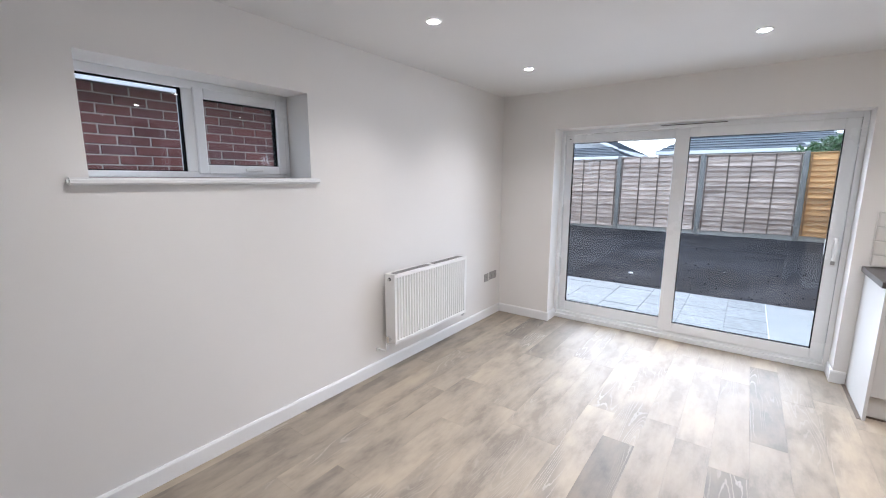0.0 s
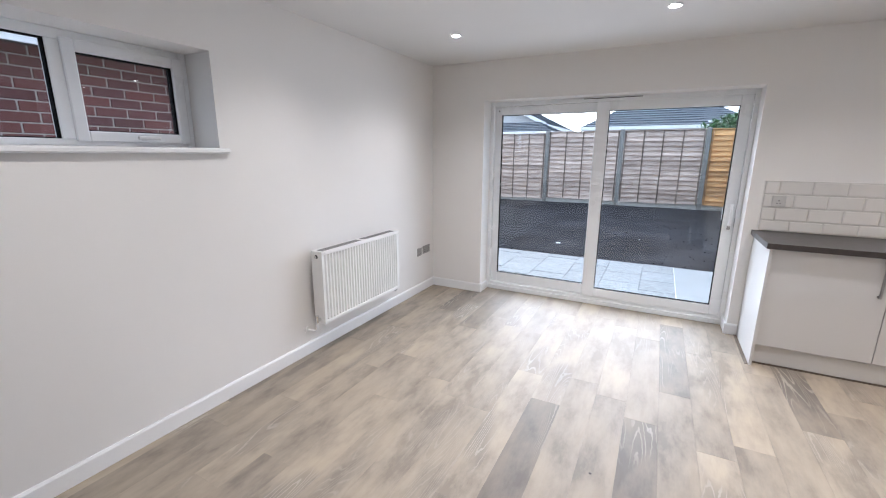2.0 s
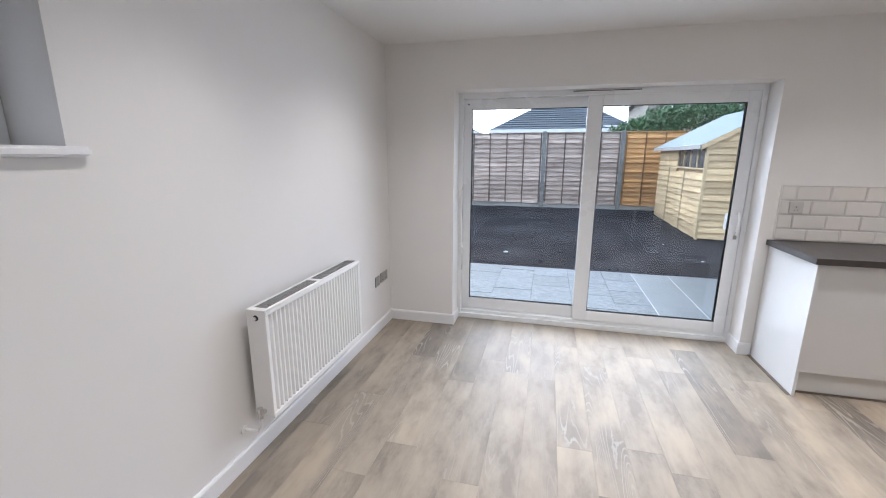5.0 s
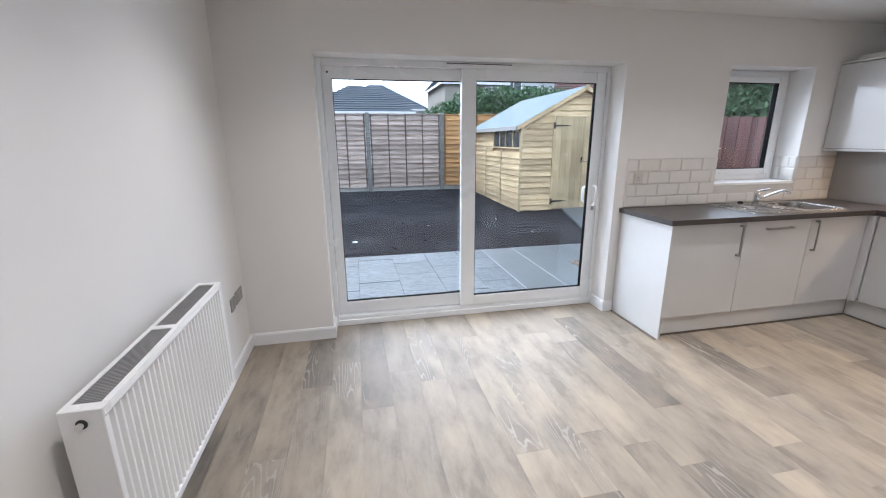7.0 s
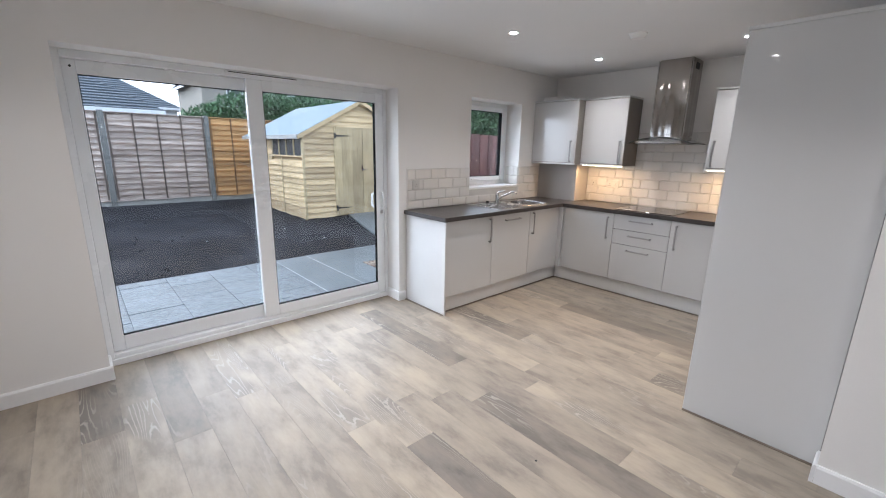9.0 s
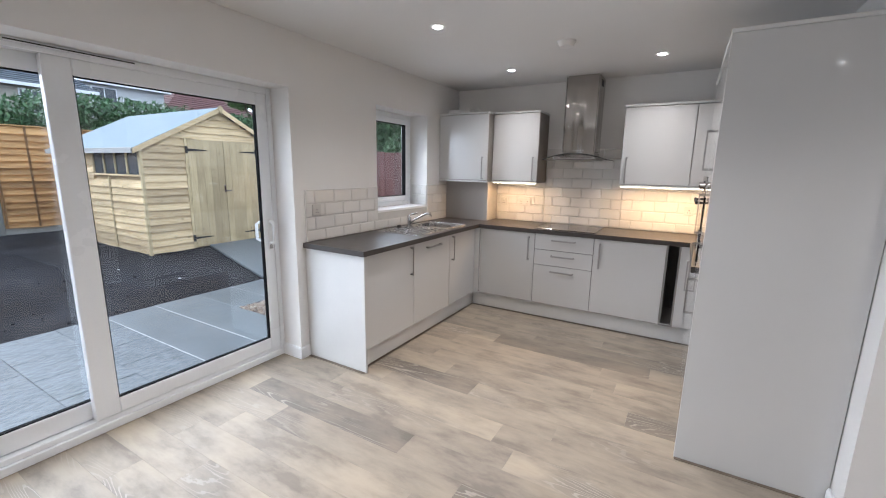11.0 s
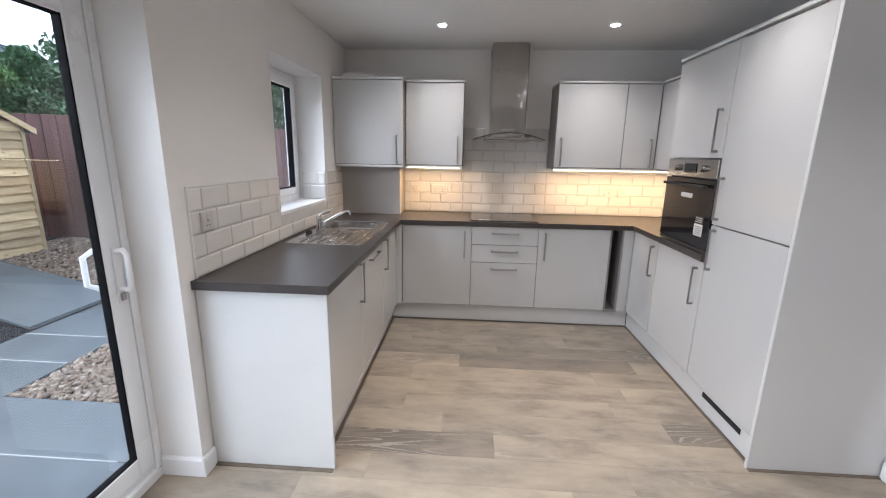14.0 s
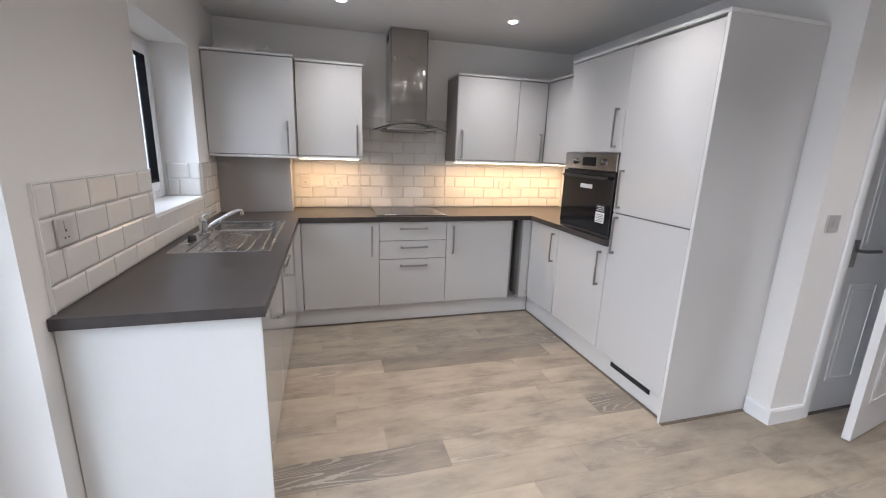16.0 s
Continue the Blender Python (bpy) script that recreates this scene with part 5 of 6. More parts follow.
def tile_field(wall, axis, face, u0, u1, rows, first, cut=()):
    """rows: (z0, z1, shift). cut: holes (u0, u1, z0, z1)."""
    for z0, z1, shift in rows:
        spans = [(u0, u1)]
        for c0, c1, cz0, cz1 in cut:
            if z0 < cz1 - 0.001 and z1 > cz0 + 0.001:
                spans = [q for s in spans for q in ((s[0], min(s[1], c0)), (max(s[0], c1), s[1])) if q[1] - q[0] > 0.004]
        for s0, s1 in spans:
            k0 = math.floor((s0 - first - shift) / TW)
            u = first + shift + k0 * TW
            while u < s1 - 0.004:
                a, b = max(u, s0), min(u + TW, s1)
                if b - a > 0.006:
                    loc = (face, a, z0) if axis == 0 else (a, face, z0)
                    piece("tile", ("tile", axis, round(b - a, 3), round(z1 - z0, 3)), tile_mesh(b - a, z1 - z0, axis), TILE, wall, loc)
                u += TW


ROWZ = [(0.906, 0.990, 0.1), (0.990, 1.091, 0.0), (1.091, 1.192, 0.1), (1.192, 1.293, 0.0)]
part("grout", boxes((0.745, WX0, YN - 0.003, YN - 0.0005, 0.906, 1.293), (WX0, WX1, YN - 0.003, YN - 0.0005, 0.906, WZ0 - 0.021), (WX1, 2.843, YN - 0.003, YN - 0.0005, 0.906, 1.293)), GROUT, wall_north, kind="structure")
tile_field(wall_north, 1, YN - 0.003, 0.745, 2.843, ROWZ, 0.834, cut=((WX0, WX1, WZ0 - 0.02, 2.0),))
part("tile_trim", boxes((0.7405, 0.7445, YN - 0.0105, YN - 0.0005, 0.906, 1.298), (0.7445, WX0, YN - 0.0105, YN - 0.0005, 1.294, 1.298), (WX1, 2.664, YN - 0.0105, YN - 0.0005, 1.294, 1.298)), PLASTIC, wall_north, "white tile edge trim")
# window reveal tiles
part("grout", boxes((WX1 - 0.003, WX1 - 0.0005, YN, KY - 0.02, WZ0, 1.293)), GROUT, wall_north, kind="structure")
for a, b, z0, z1 in ((YN + 0.0, YN + 0.13, WZ0, 1.192), (YN + 0.13, KY - 0.02, WZ0, 1.192), (YN, YN + 0.06, 1.192, 1.293), (YN + 0.06, KY - 0.02, 1.192, 1.293)):
    piece("tile", ("tile", 0, round(b - a, 3), round(z1 - z0, 3)), tile_mesh(b - a, z1 - z0, 0), TILE, wall_north, (WX1 - 0.003, a, z0))
ROWE = ROWZ + [(1.293, 1.334, 0.1)]
part("grout", boxes((XE - 0.003, XE - 0.0005, 1.012, 3.612, 0.906, 1.334), (XE - 0.003, XE - 0.0005, 2.263, 3.049, 1.334, 1.694)), GROUT, wall_east, kind="structure")
tile_field(wall_east, 0, XE - 0.003, 1.012, 2.263, ROWE, 2.664)
tile_field(wall_east, 0, XE - 0.003, 3.049, 3.612, ROWE, 2.664)
tile_field(wall_east, 0, XE - 0.003, 2.263, 3.049, ROWZ + [(1.293, 1.394, 0.1), (1.394, 1.495, 0.0), (1.495, 1.596, 0.1), (1.596, 1.694, 0.0)], 2.664)

# ---- garden ----
def ground_z(x, y):
    """The lie of the garden: flat by the house, rising gently behind the patio."""
    if y < 6.68:
        return GROUND
    if y < 8.8:
        return GROUND + 0.16 * (y - 6.68) / 2.12
    return GROUND + 0.16 + 0.06 * min((y - 8.8) / 3.7, 1.0)


def grid_sheet(xs, ys, zfun):
    bm = bmesh.new()
    v = [[bm.verts.new((x, y, zfun(x, y))) for x in xs] for y in ys]
    for j in range(len(ys) - 1):
        for i in range(len(xs) - 1):
            bm.faces.new((v[j][i], v[j][i + 1], v[j + 1][i + 1], v[j + 1][i]))
    return bm


def soil_z(x, y):
    z = ground_z(x, y) - 0.012
    if 6.75 < y < 12.6 and -6 < x < 6:
        z += 0.016 * noise.noise((x * 2.3, y * 2.3, 0)) + 0.010 * noise.noise((x * 8, y * 8, 3))
    elif y <= 6.75:
        z -= 0.045
    return z


xs = [-400, -120, -40, -14, -8] + [-6 + 0.12 * i for i in range(101)] + [8, 14, 40, 120, 400]
ys = [-400, -120, -40, -10, -4, 2, 4.5, 6.4] + [6.66 + 0.12 * i for i in range(51)] + [14, 20, 40, 120, 400]
g = part("ground", grid_sheet(xs, ys, soil_z), SOIL, None, kind="structure")
g.data.shade_smooth()

# clods on the soil, joined
rng = random.Random(11)
bm = bmesh.new()
for i in range(1300):
    x, y = rng.uniform(-5, 2.3), 6.75 + 4.6 * rng.random() ** 1.6
    s = rng.uniform(0.006, 0.026) * rng.random() ** 0.5
    m = Matrix.Translation((x, y, soil_z(x, y) + s * 0.1)) @ Euler((rng.random() * 6, rng.random() * 6, 0)).to_matrix().to_4x4() @ Matrix.Diagonal((s, s * rng.uniform(0.6, 1.2), s * 0.7, 1))
    bmesh.ops.create_icosphere(bm, subdivisions=1, radius=0.7, matrix=m)
part("soil_clods", bm, SOIL, None, kind="stuff")
for x, y, s in ((-1.46, 7.33, 0.042), (-0.2, 8.1, 0.014), (1.1, 8.3, 0.016), (1.45, 7.45, 0.020)):
    w = thing("scrap", (x, y, soil_z(x, y)), "small pale scrap of litter lying on the dark soil", "litter", "scraps on the soil")
    bm = bmesh.new()
    bmesh.ops.create_icosphere(bm, subdivisions=1, radius=s, matrix=Matrix.Translation((x, y, soil_z(x, y) + s * 0.3)) @ Matrix.Diagonal((1.1, 0.8, 0.4, 1)))
    part("piece", bm, OFF_WHITE, w)

# paving
paving = part("pavement", boxes((-7, 1.24, YO + 0.001, 6.675, GROUND - 0.055, GROUND - 0.007), (1.24, 5.0, 5.86, 6.675, GROUND - 0.055, GROUND - 0.007)), JOINT, None, kind="structure")


def slab_mesh(w, d):
    def make():
        bm = bmesh.new()
        add_box(bm, 0.001, w - 0.001, 0.001, d - 0.001, -0.028, 0.0)
        bmesh.ops.bevel(bm, geom=[e for e in bm.edges if all(v.co.z > -0.001 for v in e.verts)], offset=0.003, segments=1, affect="EDGES")
        return bm
    return make


rng = random.Random(5)
SX = [round(-6.825 + 0.45 * i, 3) for i in range(16)] + [0.315, 0.775, 1.24]
for i in range(len(SX) - 1):
    off = 0.0
    y = YO + 0.002 - (0.0 if i % 2 else 0.225)
    long_ = SX[i] > 0.3
    if long_:
        y = YO + 0.002
    step_ = 2.3 if long_ else 0.45
    while y < 6.67:
        a, b = max(y, YO + 0.002), min(y + step_, 6.675)
        if b - a > 0.02:
            piece("slab", ("slab", round(SX[i + 1] - SX[i], 3), round(b - a, 3)), slab_mesh(SX[i + 1] - SX[i], b - a), SLAB_SMOOTH if long_ else SLAB, paving, (SX[i], a, GROUND + rng.uniform(-0.003, 0.002)))
        y += step_
for i in range(8):
    x0 = 1.24 + 0.43 * i
    for a, b in ((5.86, 6.675),):
        piece("slab", ("slab", 0.43, round(b - a, 3)), slab_mesh(0.43, b - a), SLAB_SMOOTH, paving, (x0, a, GROUND + rng.uniform(-0.003, 0.002)))
part("joint_lines", boxes((0.310, 0.320, 4.9, 6.67, GROUND - 0.006, GROUND + 0.0015), (0.770, 0.780, 4.7, 6.67, GROUND - 0.006, GROUND + 0.0015), (1.665, 1.675, 5.87, 6.67, GROUND - 0.006, GROUND + 0.0012), (2.095, 2.105, 5.87, 6.67, GROUND - 0.006, GROUND + 0.0012)), SALT, paving)
# the path to the shed, rising a little
tilt = math.atan2(0.16, 2.12)
SH = 0.235
part("path_bed", grid_sheet([0, 1], [0, 1], lambda x, y: 0), JOINT, None, kind="structure").hide_render = False
bpy.data.objects["path_bed"].name = "pavement_path"
bed = bpy.data.objects["pavement_path"]
me = bed.data
for v_, co in zip(me.vertices, ((2.15, 6.68), (3.06, 6.68), (2.15 + SH * 2.07, 8.75), (3.06 + SH * 3.0, 8.75))):
    v_.co = (co[0], co[1], ground_z(*co) - 0.012 + 0.02)
for c_ in range(2):
    def make(w=0.475, d=2.06):
        bm = slab_mesh(w, d)()
        for v in bm.verts:
            v.co.x += SH * v.co.y
        return bm
    x0 = 2.15 + 0.475 * c_
    piece("slab", ("path_slab",), make, SLAB_SMOOTH, bed, (x0, 6.69, ground_z(x0, 6.69) + 0.034), (tilt, 0, 0))


def gravel(name, inside, x0, x1, y0, y1, n, zf, seed):
    """A bed of separate stones, joined."""
    r = random.Random(seed)
    ico = bmesh.new()
    bmesh.ops.create_icosphere(ico, subdivisions=1, radius=1)
    base_v = [tuple(v.co) for v in ico.verts]
    base_f = [[v.index for v in f.verts] for f in ico.faces]
    ico.free()
    vs, fs = [], []
    while n > 0:
        x, y = r.uniform(x0, x1), r.uniform(y0, y1)
        n -= 1
        if not inside(x, y):
            continue
        s = r.uniform(0.010, 0.024)
        m = Matrix.Translation((x, y, zf(x, y) + r.uniform(-0.004, 0.012))) @ Euler((r.random() * 0.6, r.random() * 0.6, r.random() * 6)).to_matrix().to_4x4() @ Matrix.Diagonal((s * 1.3, s * r.uniform(0.7, 1.1), s * 0.6, 1))
        k = len(vs)
        vs += [tuple(m @ Vector(v)) for v in base_v]
        fs += [[i + k for i in f] for f in base_f]
    me = bpy.data.meshes.new(name)
    me.from_pydata(vs, [], fs)
    me.materials.append(PEBBLE)
    me.shade_smooth()
    ob = new(name, me)
    return tagged(ob, kind="stuff")


part("gravel_bed", boxes((1.245, 4.9, YO + 0.01, 5.85, GROUND - 0.06, GROUND - 0.020)), SUBFLOOR, None, kind="structure")
gravel("gravel", lambda x, y: True, 1.25, 3.3, YO + 0.15, 5.845, 9000, lambda x, y: GROUND - 0.012, 3)
gravel("gravel", lambda x, y: x > 3.10 + 0.27 * (y - 6.68), 3.05, 5.0, 6.70, 9.2, 6500, lambda x, y: ground_z(x, y) + 0.004, 4)

# ---- lap fences: panels between concrete posts ----
def lap_panel(fence, x0, x1, y, z0, wood, label, seed, height=1.80, M=None):
    """A waney-edged lap panel built along x; M turns it into place."""
    r = random.Random(seed)
    L_ = x1 - x0

    def put(name, bm, mat, parent, lab=""):
        if M is not None:
            bmesh.ops.transform(bm, matrix=M, verts=bm.verts)
        return part(name, bm, mat, parent, lab)
    t = put("panel", boxes((x0, x1, y - 0.055, y + 0.010, z0 + height + 0.006, z0 + height + 0.026), bevel=0.004), wood, fence, label)
    put("gravel_board", boxes((x0, x1, y - 0.02, y + 0.02, z0 - 0.05, z0 + 0.085), bevel=0.004), CONCRETE_PALE, t, "pale concrete gravel board")
    n = 15
    step = (height - 0.085) / n
    for i in range(n):
        zb = z0 + 0.09 + i * step
        bm = bmesh.new()
        segs = 8
        tiltz = r.uniform(-0.008, 0.008)
        ring = []
        for s in range(segs + 1):
            x = x0 + 0.01 + (L_ - 0.02) * s / segs
            za, zt = zb - 0.014 + r.uniform(-0.012, 0.010) + tiltz * (s / segs - 0.5), zb + step - 0.002
            ring.append([bm.verts.new(p_) for p_ in ((x, y - 0.034, za), (x, y - 0.058, za), (x, y + 0.006, zt), (x, y + 0.014, zt))])
        for a, b in zip(ring, ring[1:]):
            bridge(bm, a, b)
        bm.faces.new(ring[0])
        bm.faces.new(ring[-1][::-1])
        put("slat", bm, wood, t)
    for i in range(5):
        bx_ = x0 + 0.02 + (L_ - 0.07) * i / 4
        put("batten", boxes((bx_, bx_ + 0.032, y - 0.068, y - 0.050, z0 + 0.088, z0 + height + 0.005), bevel=0.003), FENCE_BATTEN if wood is FENCE_GREY else FENCE_OBATTEN, t)
    return t


def post(fence, x, y, z0, h=1.99):
    part("post", boxes((x - 0.05, x + 0.05, y - 0.065, y + 0.055, z0 - 0.05, z0 + h), bevel=0.008), CONCRETE, fence, "grey concrete slotted fence post")


FY, FZ = 12.45, 0.190
PXS = [-4.97, -3.0, -1.01, 0.955, 2.92, 4.88]
fence = thing("garden_fence", (0, FY, FZ), "lap panel fence across the garden end, grey and orange panels", "fence")
for x in PXS:
    post(fence, x, FY, FZ - 0.03)
for i in range(5):
    grey = i < 3
    lap_panel(fence, PXS[i] + 0.05, PXS[i + 1] - 0.05, FY, FZ - 0.02 - (0.04 if i == 0 else 0), FENCE_GREY if grey else FENCE_ORANGE,
              "weathered pinkish-grey lap panel" if grey else "new orange lap panel", 20 + i, height=1.93)
side = thing("garden_fence", (-5.02, 8.5, 0.1), "new orange lap panel fence along the garden side", "fence")
for i in range(4):
    y0 = FY - 0.05 - 1.93 * (i + 1)
    if y0 > 4.6:
        post(side, -5.02, y0, ground_z(0, y0) - 0.03)
        lap_panel(side, 0.05, 1.88, 0, ground_z(0, y0) - 0.01, FENCE_ORANGE, "new orange lap panel", 40 + i, height=1.88, M=Matrix.Translation((-5.02, y0, 0)) @ Matrix.Rotation(radians(90), 4, "Z"))

# close-boarded red-brown fence on the other side
rf = thing("board_fence", (5.02, 8.0, 0), "red-brown stained close-boarded fence behind the gravel", "fence")
part("rail", boxes((5.055, 5.10, 4.5, 12.4, 0.45, 0.53), (5.055, 5.10, 4.5, 12.4, 1.40, 1.48)), FENCE_RED, rf)
rng = random.Random(9)
y = 4.5
while y < 12.35:
    def make():
        return boxes((-0.03, 0.0, 0.002, 0.118, 0.0, 1.83), bevel=0.003)
    piece("board", ("red_board",), make, FENCE_RED, rf, (5.052 + (0.006 if int(y * 8) % 2 else 0), y, ground_z(5, y) + 0.01 + rng.uniform(-0.005, 0.005)))
    y += 0.12

# ---- the shed ----
SX0, SX1, SY0, SY1 = 1.735, 4.24, 8.77, 11.85
SZ = 0.085
EZ, AZ = 1.735, 2.40
SM = (SX0 + SX1) / 2
shed = thing("garden_shed", (SM, 10.3, SZ), "new pale timber shed with blue-grey felt roof, double doors closed", "shed")
sd0, sd1, sdz = 2.42, 3.62, 1.875
core = bmesh.new()
pts = [(SX0 + 0.03, SZ), (SX1 - 0.03, SZ), (SX1 - 0.03, EZ - 0.02), (SM, AZ - 0.03), (SX0 + 0.03, EZ - 0.02)]
fr = [core.verts.new((x, SY0 + 0.02, z)) for x, z in pts]
bk = [core.verts.new((x, SY1 - 0.02, z)) for x, z in pts]
core.faces.new(fr)
core.faces.new(bk[::-1])
for k in range(5):
    core.faces.new((fr[k], fr[(k + 1) % 5], bk[(k + 1) % 5], bk[k]))
body = part("wall", core, SHED_H, shed)
part("floor_bearer", boxes((SX0 + 0.02, SX1 - 0.02, SY0 + 0.03, SY1 - 0.02, SZ - 0.10, SZ - 0.001)), FENCE_BATTEN, shed)
rng = random.Random(2)
BH = 0.112


def top_at(x):
    return AZ - (AZ - EZ) * abs(x - SM) / (SM - SX0)


z = SZ
while z < AZ - 0.03:
    z1 = z + BH
    half = (SM - SX0) * min(1.0, (AZ - z1 + 0.02) / (AZ - EZ)) if z1 > EZ else SM - SX0
    if half > 0.05:
        spans = ((SM - half, sd0 - 0.03), (sd1 + 0.03, SM + half)) if z1 < sdz + 0.02 else ((SM - half, SM + half),)
        for a, b in spans:
            if b - a < 0.03:
                continue
            bm = bmesh.new()
            segs = max(2, int((b - a) / 0.14))
            ring = []
            for s in range(segs + 1):
                x = a + (b - a) * s / segs
                wv = rng.uniform(-0.007, 0.005)
                ring.append([bm.verts.new(p_) for p_ in ((x, SY0 + 0.021, z + wv), (x, SY0 - 0.020, z + wv), (x, SY0 + 0.008, z1 + 0.004), (x, SY0 + 0.021, z1 + 0.004))])
            for p_, q_ in zip(ring, ring[1:]):
                bridge(bm, p_, q_)
            bm.faces.new(ring[0])
            bm.faces.new(ring[-1][::-1])
            part("board", bm, SHED_H, body)
    z = z1
z = SZ
WIN_Z = 1.275
while z < EZ - 0.04:
    z1 = min(z + BH, EZ)
    spans = ((SY0, SY1),) if z1 < WIN_Z + 0.02 else ((SY0 + 1.62, SY1),)
    for a, b in spans:
        bm = bmesh.new()
        segs = int((b - a) / 0.16)
        ring = []
        for s in range(segs + 1):
            y = a + (b - a) * s / segs
            wv = rng.uniform(-0.007, 0.005)
            ring.append([bm.verts.new(p_) for p_ in ((SX0 + 0.031, y, z + wv), (SX0 - 0.020, y, z + wv), (SX0 + 0.008, y, z1 + 0.004), (SX0 + 0.031, y, z1 + 0.004))])
        for p_, q_ in zip(ring, ring[1:]):
            bridge(bm, p_, q_)
        bm.faces.new(ring[0])
        bm.faces.new(ring[-1][::-1])
        part("board", bm, SHED_S, body)
    z = z1
for cx, cy in ((SX0 - 0.005, SY0 - 0.005), (SX1 + 0.005, SY0 - 0.005)):
    part("corner_post", boxes((cx - 0.022, cx + 0.022, cy - 0.022, cy + 0.022, SZ - 0.02, EZ), bevel=0.003), SHED_V, shed, "pale timber corner strip")
for yy in (SY0 + 1.05, SY0 + 2.1):
    part("cover_strip", boxes((SX0 - 0.022, SX0 - 0.012, yy, yy + 0.045, SZ, WIN_Z), bevel=0.002), SHED_V, shed)
w = part("window", boxes((SX0 + 0.006, SX0 + 0.012, SY0 + 0.06, SY0 + 1.60, WIN_Z + 0.03, EZ - 0.035)), DARK_GLAZING, shed, "dark row of four shed windows")
for i in range(5):
    yy = SY0 + 0.035 + i * 0.385
    part("frame", boxes((SX0 - 0.012, SX0 + 0.02, yy, yy + 0.035, WIN_Z + 0.02, EZ - 0.02), bevel=0.003), SHED_V, w)
part("sill", boxes((SX0 - 0.035, SX0 + 0.02, SY0 + 0.02, SY0 + 1.62, WIN_Z, WIN_Z + 0.025), bevel=0.003), SHED_S, w)
part("frame", boxes((SX0 - 0.012, SX0 + 0.02, SY0 + 0.02, SY0 + 1.62, EZ - 0.035, EZ - 0.01)), SHED_S, w)
# double doors
for s, (a, b) in enumerate(((sd0, (sd0 + sd1) / 2 - 0.003), ((sd0 + sd1) / 2 + 0.003, sd1))):
    d = part("door", boxes((a, b, SY0 - 0.006, SY0 + 0.010, SZ + 0.02, sdz)), SHED_V, shed, "boarded shed door")
    nb = 5
    for i in range(nb):
        u0, u1 = a + (b - a) * i / nb, a + (b - a) * (i + 1) / nb
        part("board", boxes((u0 + 0.0008, u1 - 0.0008, SY0 - 0.026, SY0 - 0.006, SZ + 0.02, sdz - 0.002), bevel=0.0015), SHED_V, d)
    for zz in (SZ + 0.17, sdz - 0.17):
        hx_ = a if s == 0 else b
        dr = 1 if s == 0 else -1
        bm = bmesh.new()
        prof = [(-0.04 * dr, -0.018), (0.02 * dr, -0.018), (0.30 * dr, -0.006), (0.30 * dr, 0.006), (0.02 * dr, 0.018), (-0.04 * dr, 0.018)]
        f0 = [bm.verts.new((hx_ + px, SY0 - 0.0265, zz + pz)) for px, pz in prof]
        f1 = [bm.verts.new((hx_ + px, SY0 - 0.034, zz + pz)) for px, pz in prof]
        bridge(bm, f0, f1)
        bm.faces.new(f0)
        bm.faces.new(f1[::-1])
        add_box(bm, min(hx_ - 0.045 * dr, hx_ - 0.005 * dr), max(hx_ - 0.045 * dr, hx_ - 0.005 * dr), SY0 - 0.035, SY0 - 0.0265, zz - 0.055, zz + 0.055)
        part("hinge", bm, IRON, d, "black iron strap hinge")
part("door_trim", boxes((sd0 - 0.045, sd0 - 0.002, SY0 - 0.024, SY0 - 0.002, SZ, sdz + 0.01), (sd1 + 0.002, sd1 + 0.045, SY0 - 0.024, SY0 - 0.002, SZ, sdz + 0.01), bevel=0.003), SHED_V, shed, "pale timber door surround")
part("latch", boxes(((sd0 + sd1) / 2 - 0.02, (sd0 + sd1) / 2 + 0.10, SY0 - 0.04, SY0 - 0.0225, 1.02, 1.035), ((sd0 + sd1) / 2 - 0.035, (sd0 + sd1) / 2 - 0.005, SY0 - 0.034, SY0 - 0.0225, 1.0, 1.12), bevel=0.003), CHROME, shed, "steel pad bolt")
# roof
rf_ = bmesh.new()
ov_x, ov_y = 0.13, 0.07
slope = (AZ - EZ) / (SM - SX0)
for s in (-1, 1):
    ex = SM + s * (SM - SX0 + ov_x)
    ez = EZ - slope * ov_x + 0.03
    ring = []
    for yy in (SY0 - ov_y, SY1 + ov_y):
        ring.append([rf_.verts.new(p_) for p_ in ((SM, yy, AZ + 0.03), (ex, yy, ez), (ex, yy, ez - 0.025), (SM, yy, AZ + 0.002))])
    bridge(rf_, ring[0], ring[1])
    rf_.faces.new(ring[0])
    rf_.faces.new(ring[1][::-1])
roof = part("roof", rf_, FELT, shed, "blue-grey mineral felt roof")
for s in (-1, 1):
    ex, ez = SM + s * (SM - SX0 + ov_x + 0.002), EZ - slope * ov_x + 0.03
    part("eaves_board", boxes((*sorted((ex, ex + s * 0.014)), SY0 - ov_y, SY1 + ov_y, ez - 0.075, ez + 0.004), bevel=0.002), GRILLE_GREY, roof, "grey felted eaves edge")
for s in (-1, 1):
    bm = bmesh.new()
    ex = SM + s * (SM - SX0 + ov_x - 0.005)
    ez = EZ - slope * ov_x + 0.022
    yy = SY0 - ov_y - 0.018
    ring = [[bm.verts.new((x, y_, z_)) for x, z_ in ((SM, AZ + 0.028), (ex, ez), (ex, ez - 0.075), (SM, AZ - 0.047))] for y_ in (yy, yy + 0.016)]
    bridge(bm, ring[0], ring[1])
    bm.faces.new(ring[0])
    bm.faces.new(ring[1][::-1])
    part("barge_board", bm, SHED_H, roof, "pale timber barge board")
bm = bmesh.new()
pr = [(SM - 0.045, AZ + 0.02), (SM, AZ + 0.065), (SM + 0.045, AZ + 0.02), (SM, AZ - 0.09)]
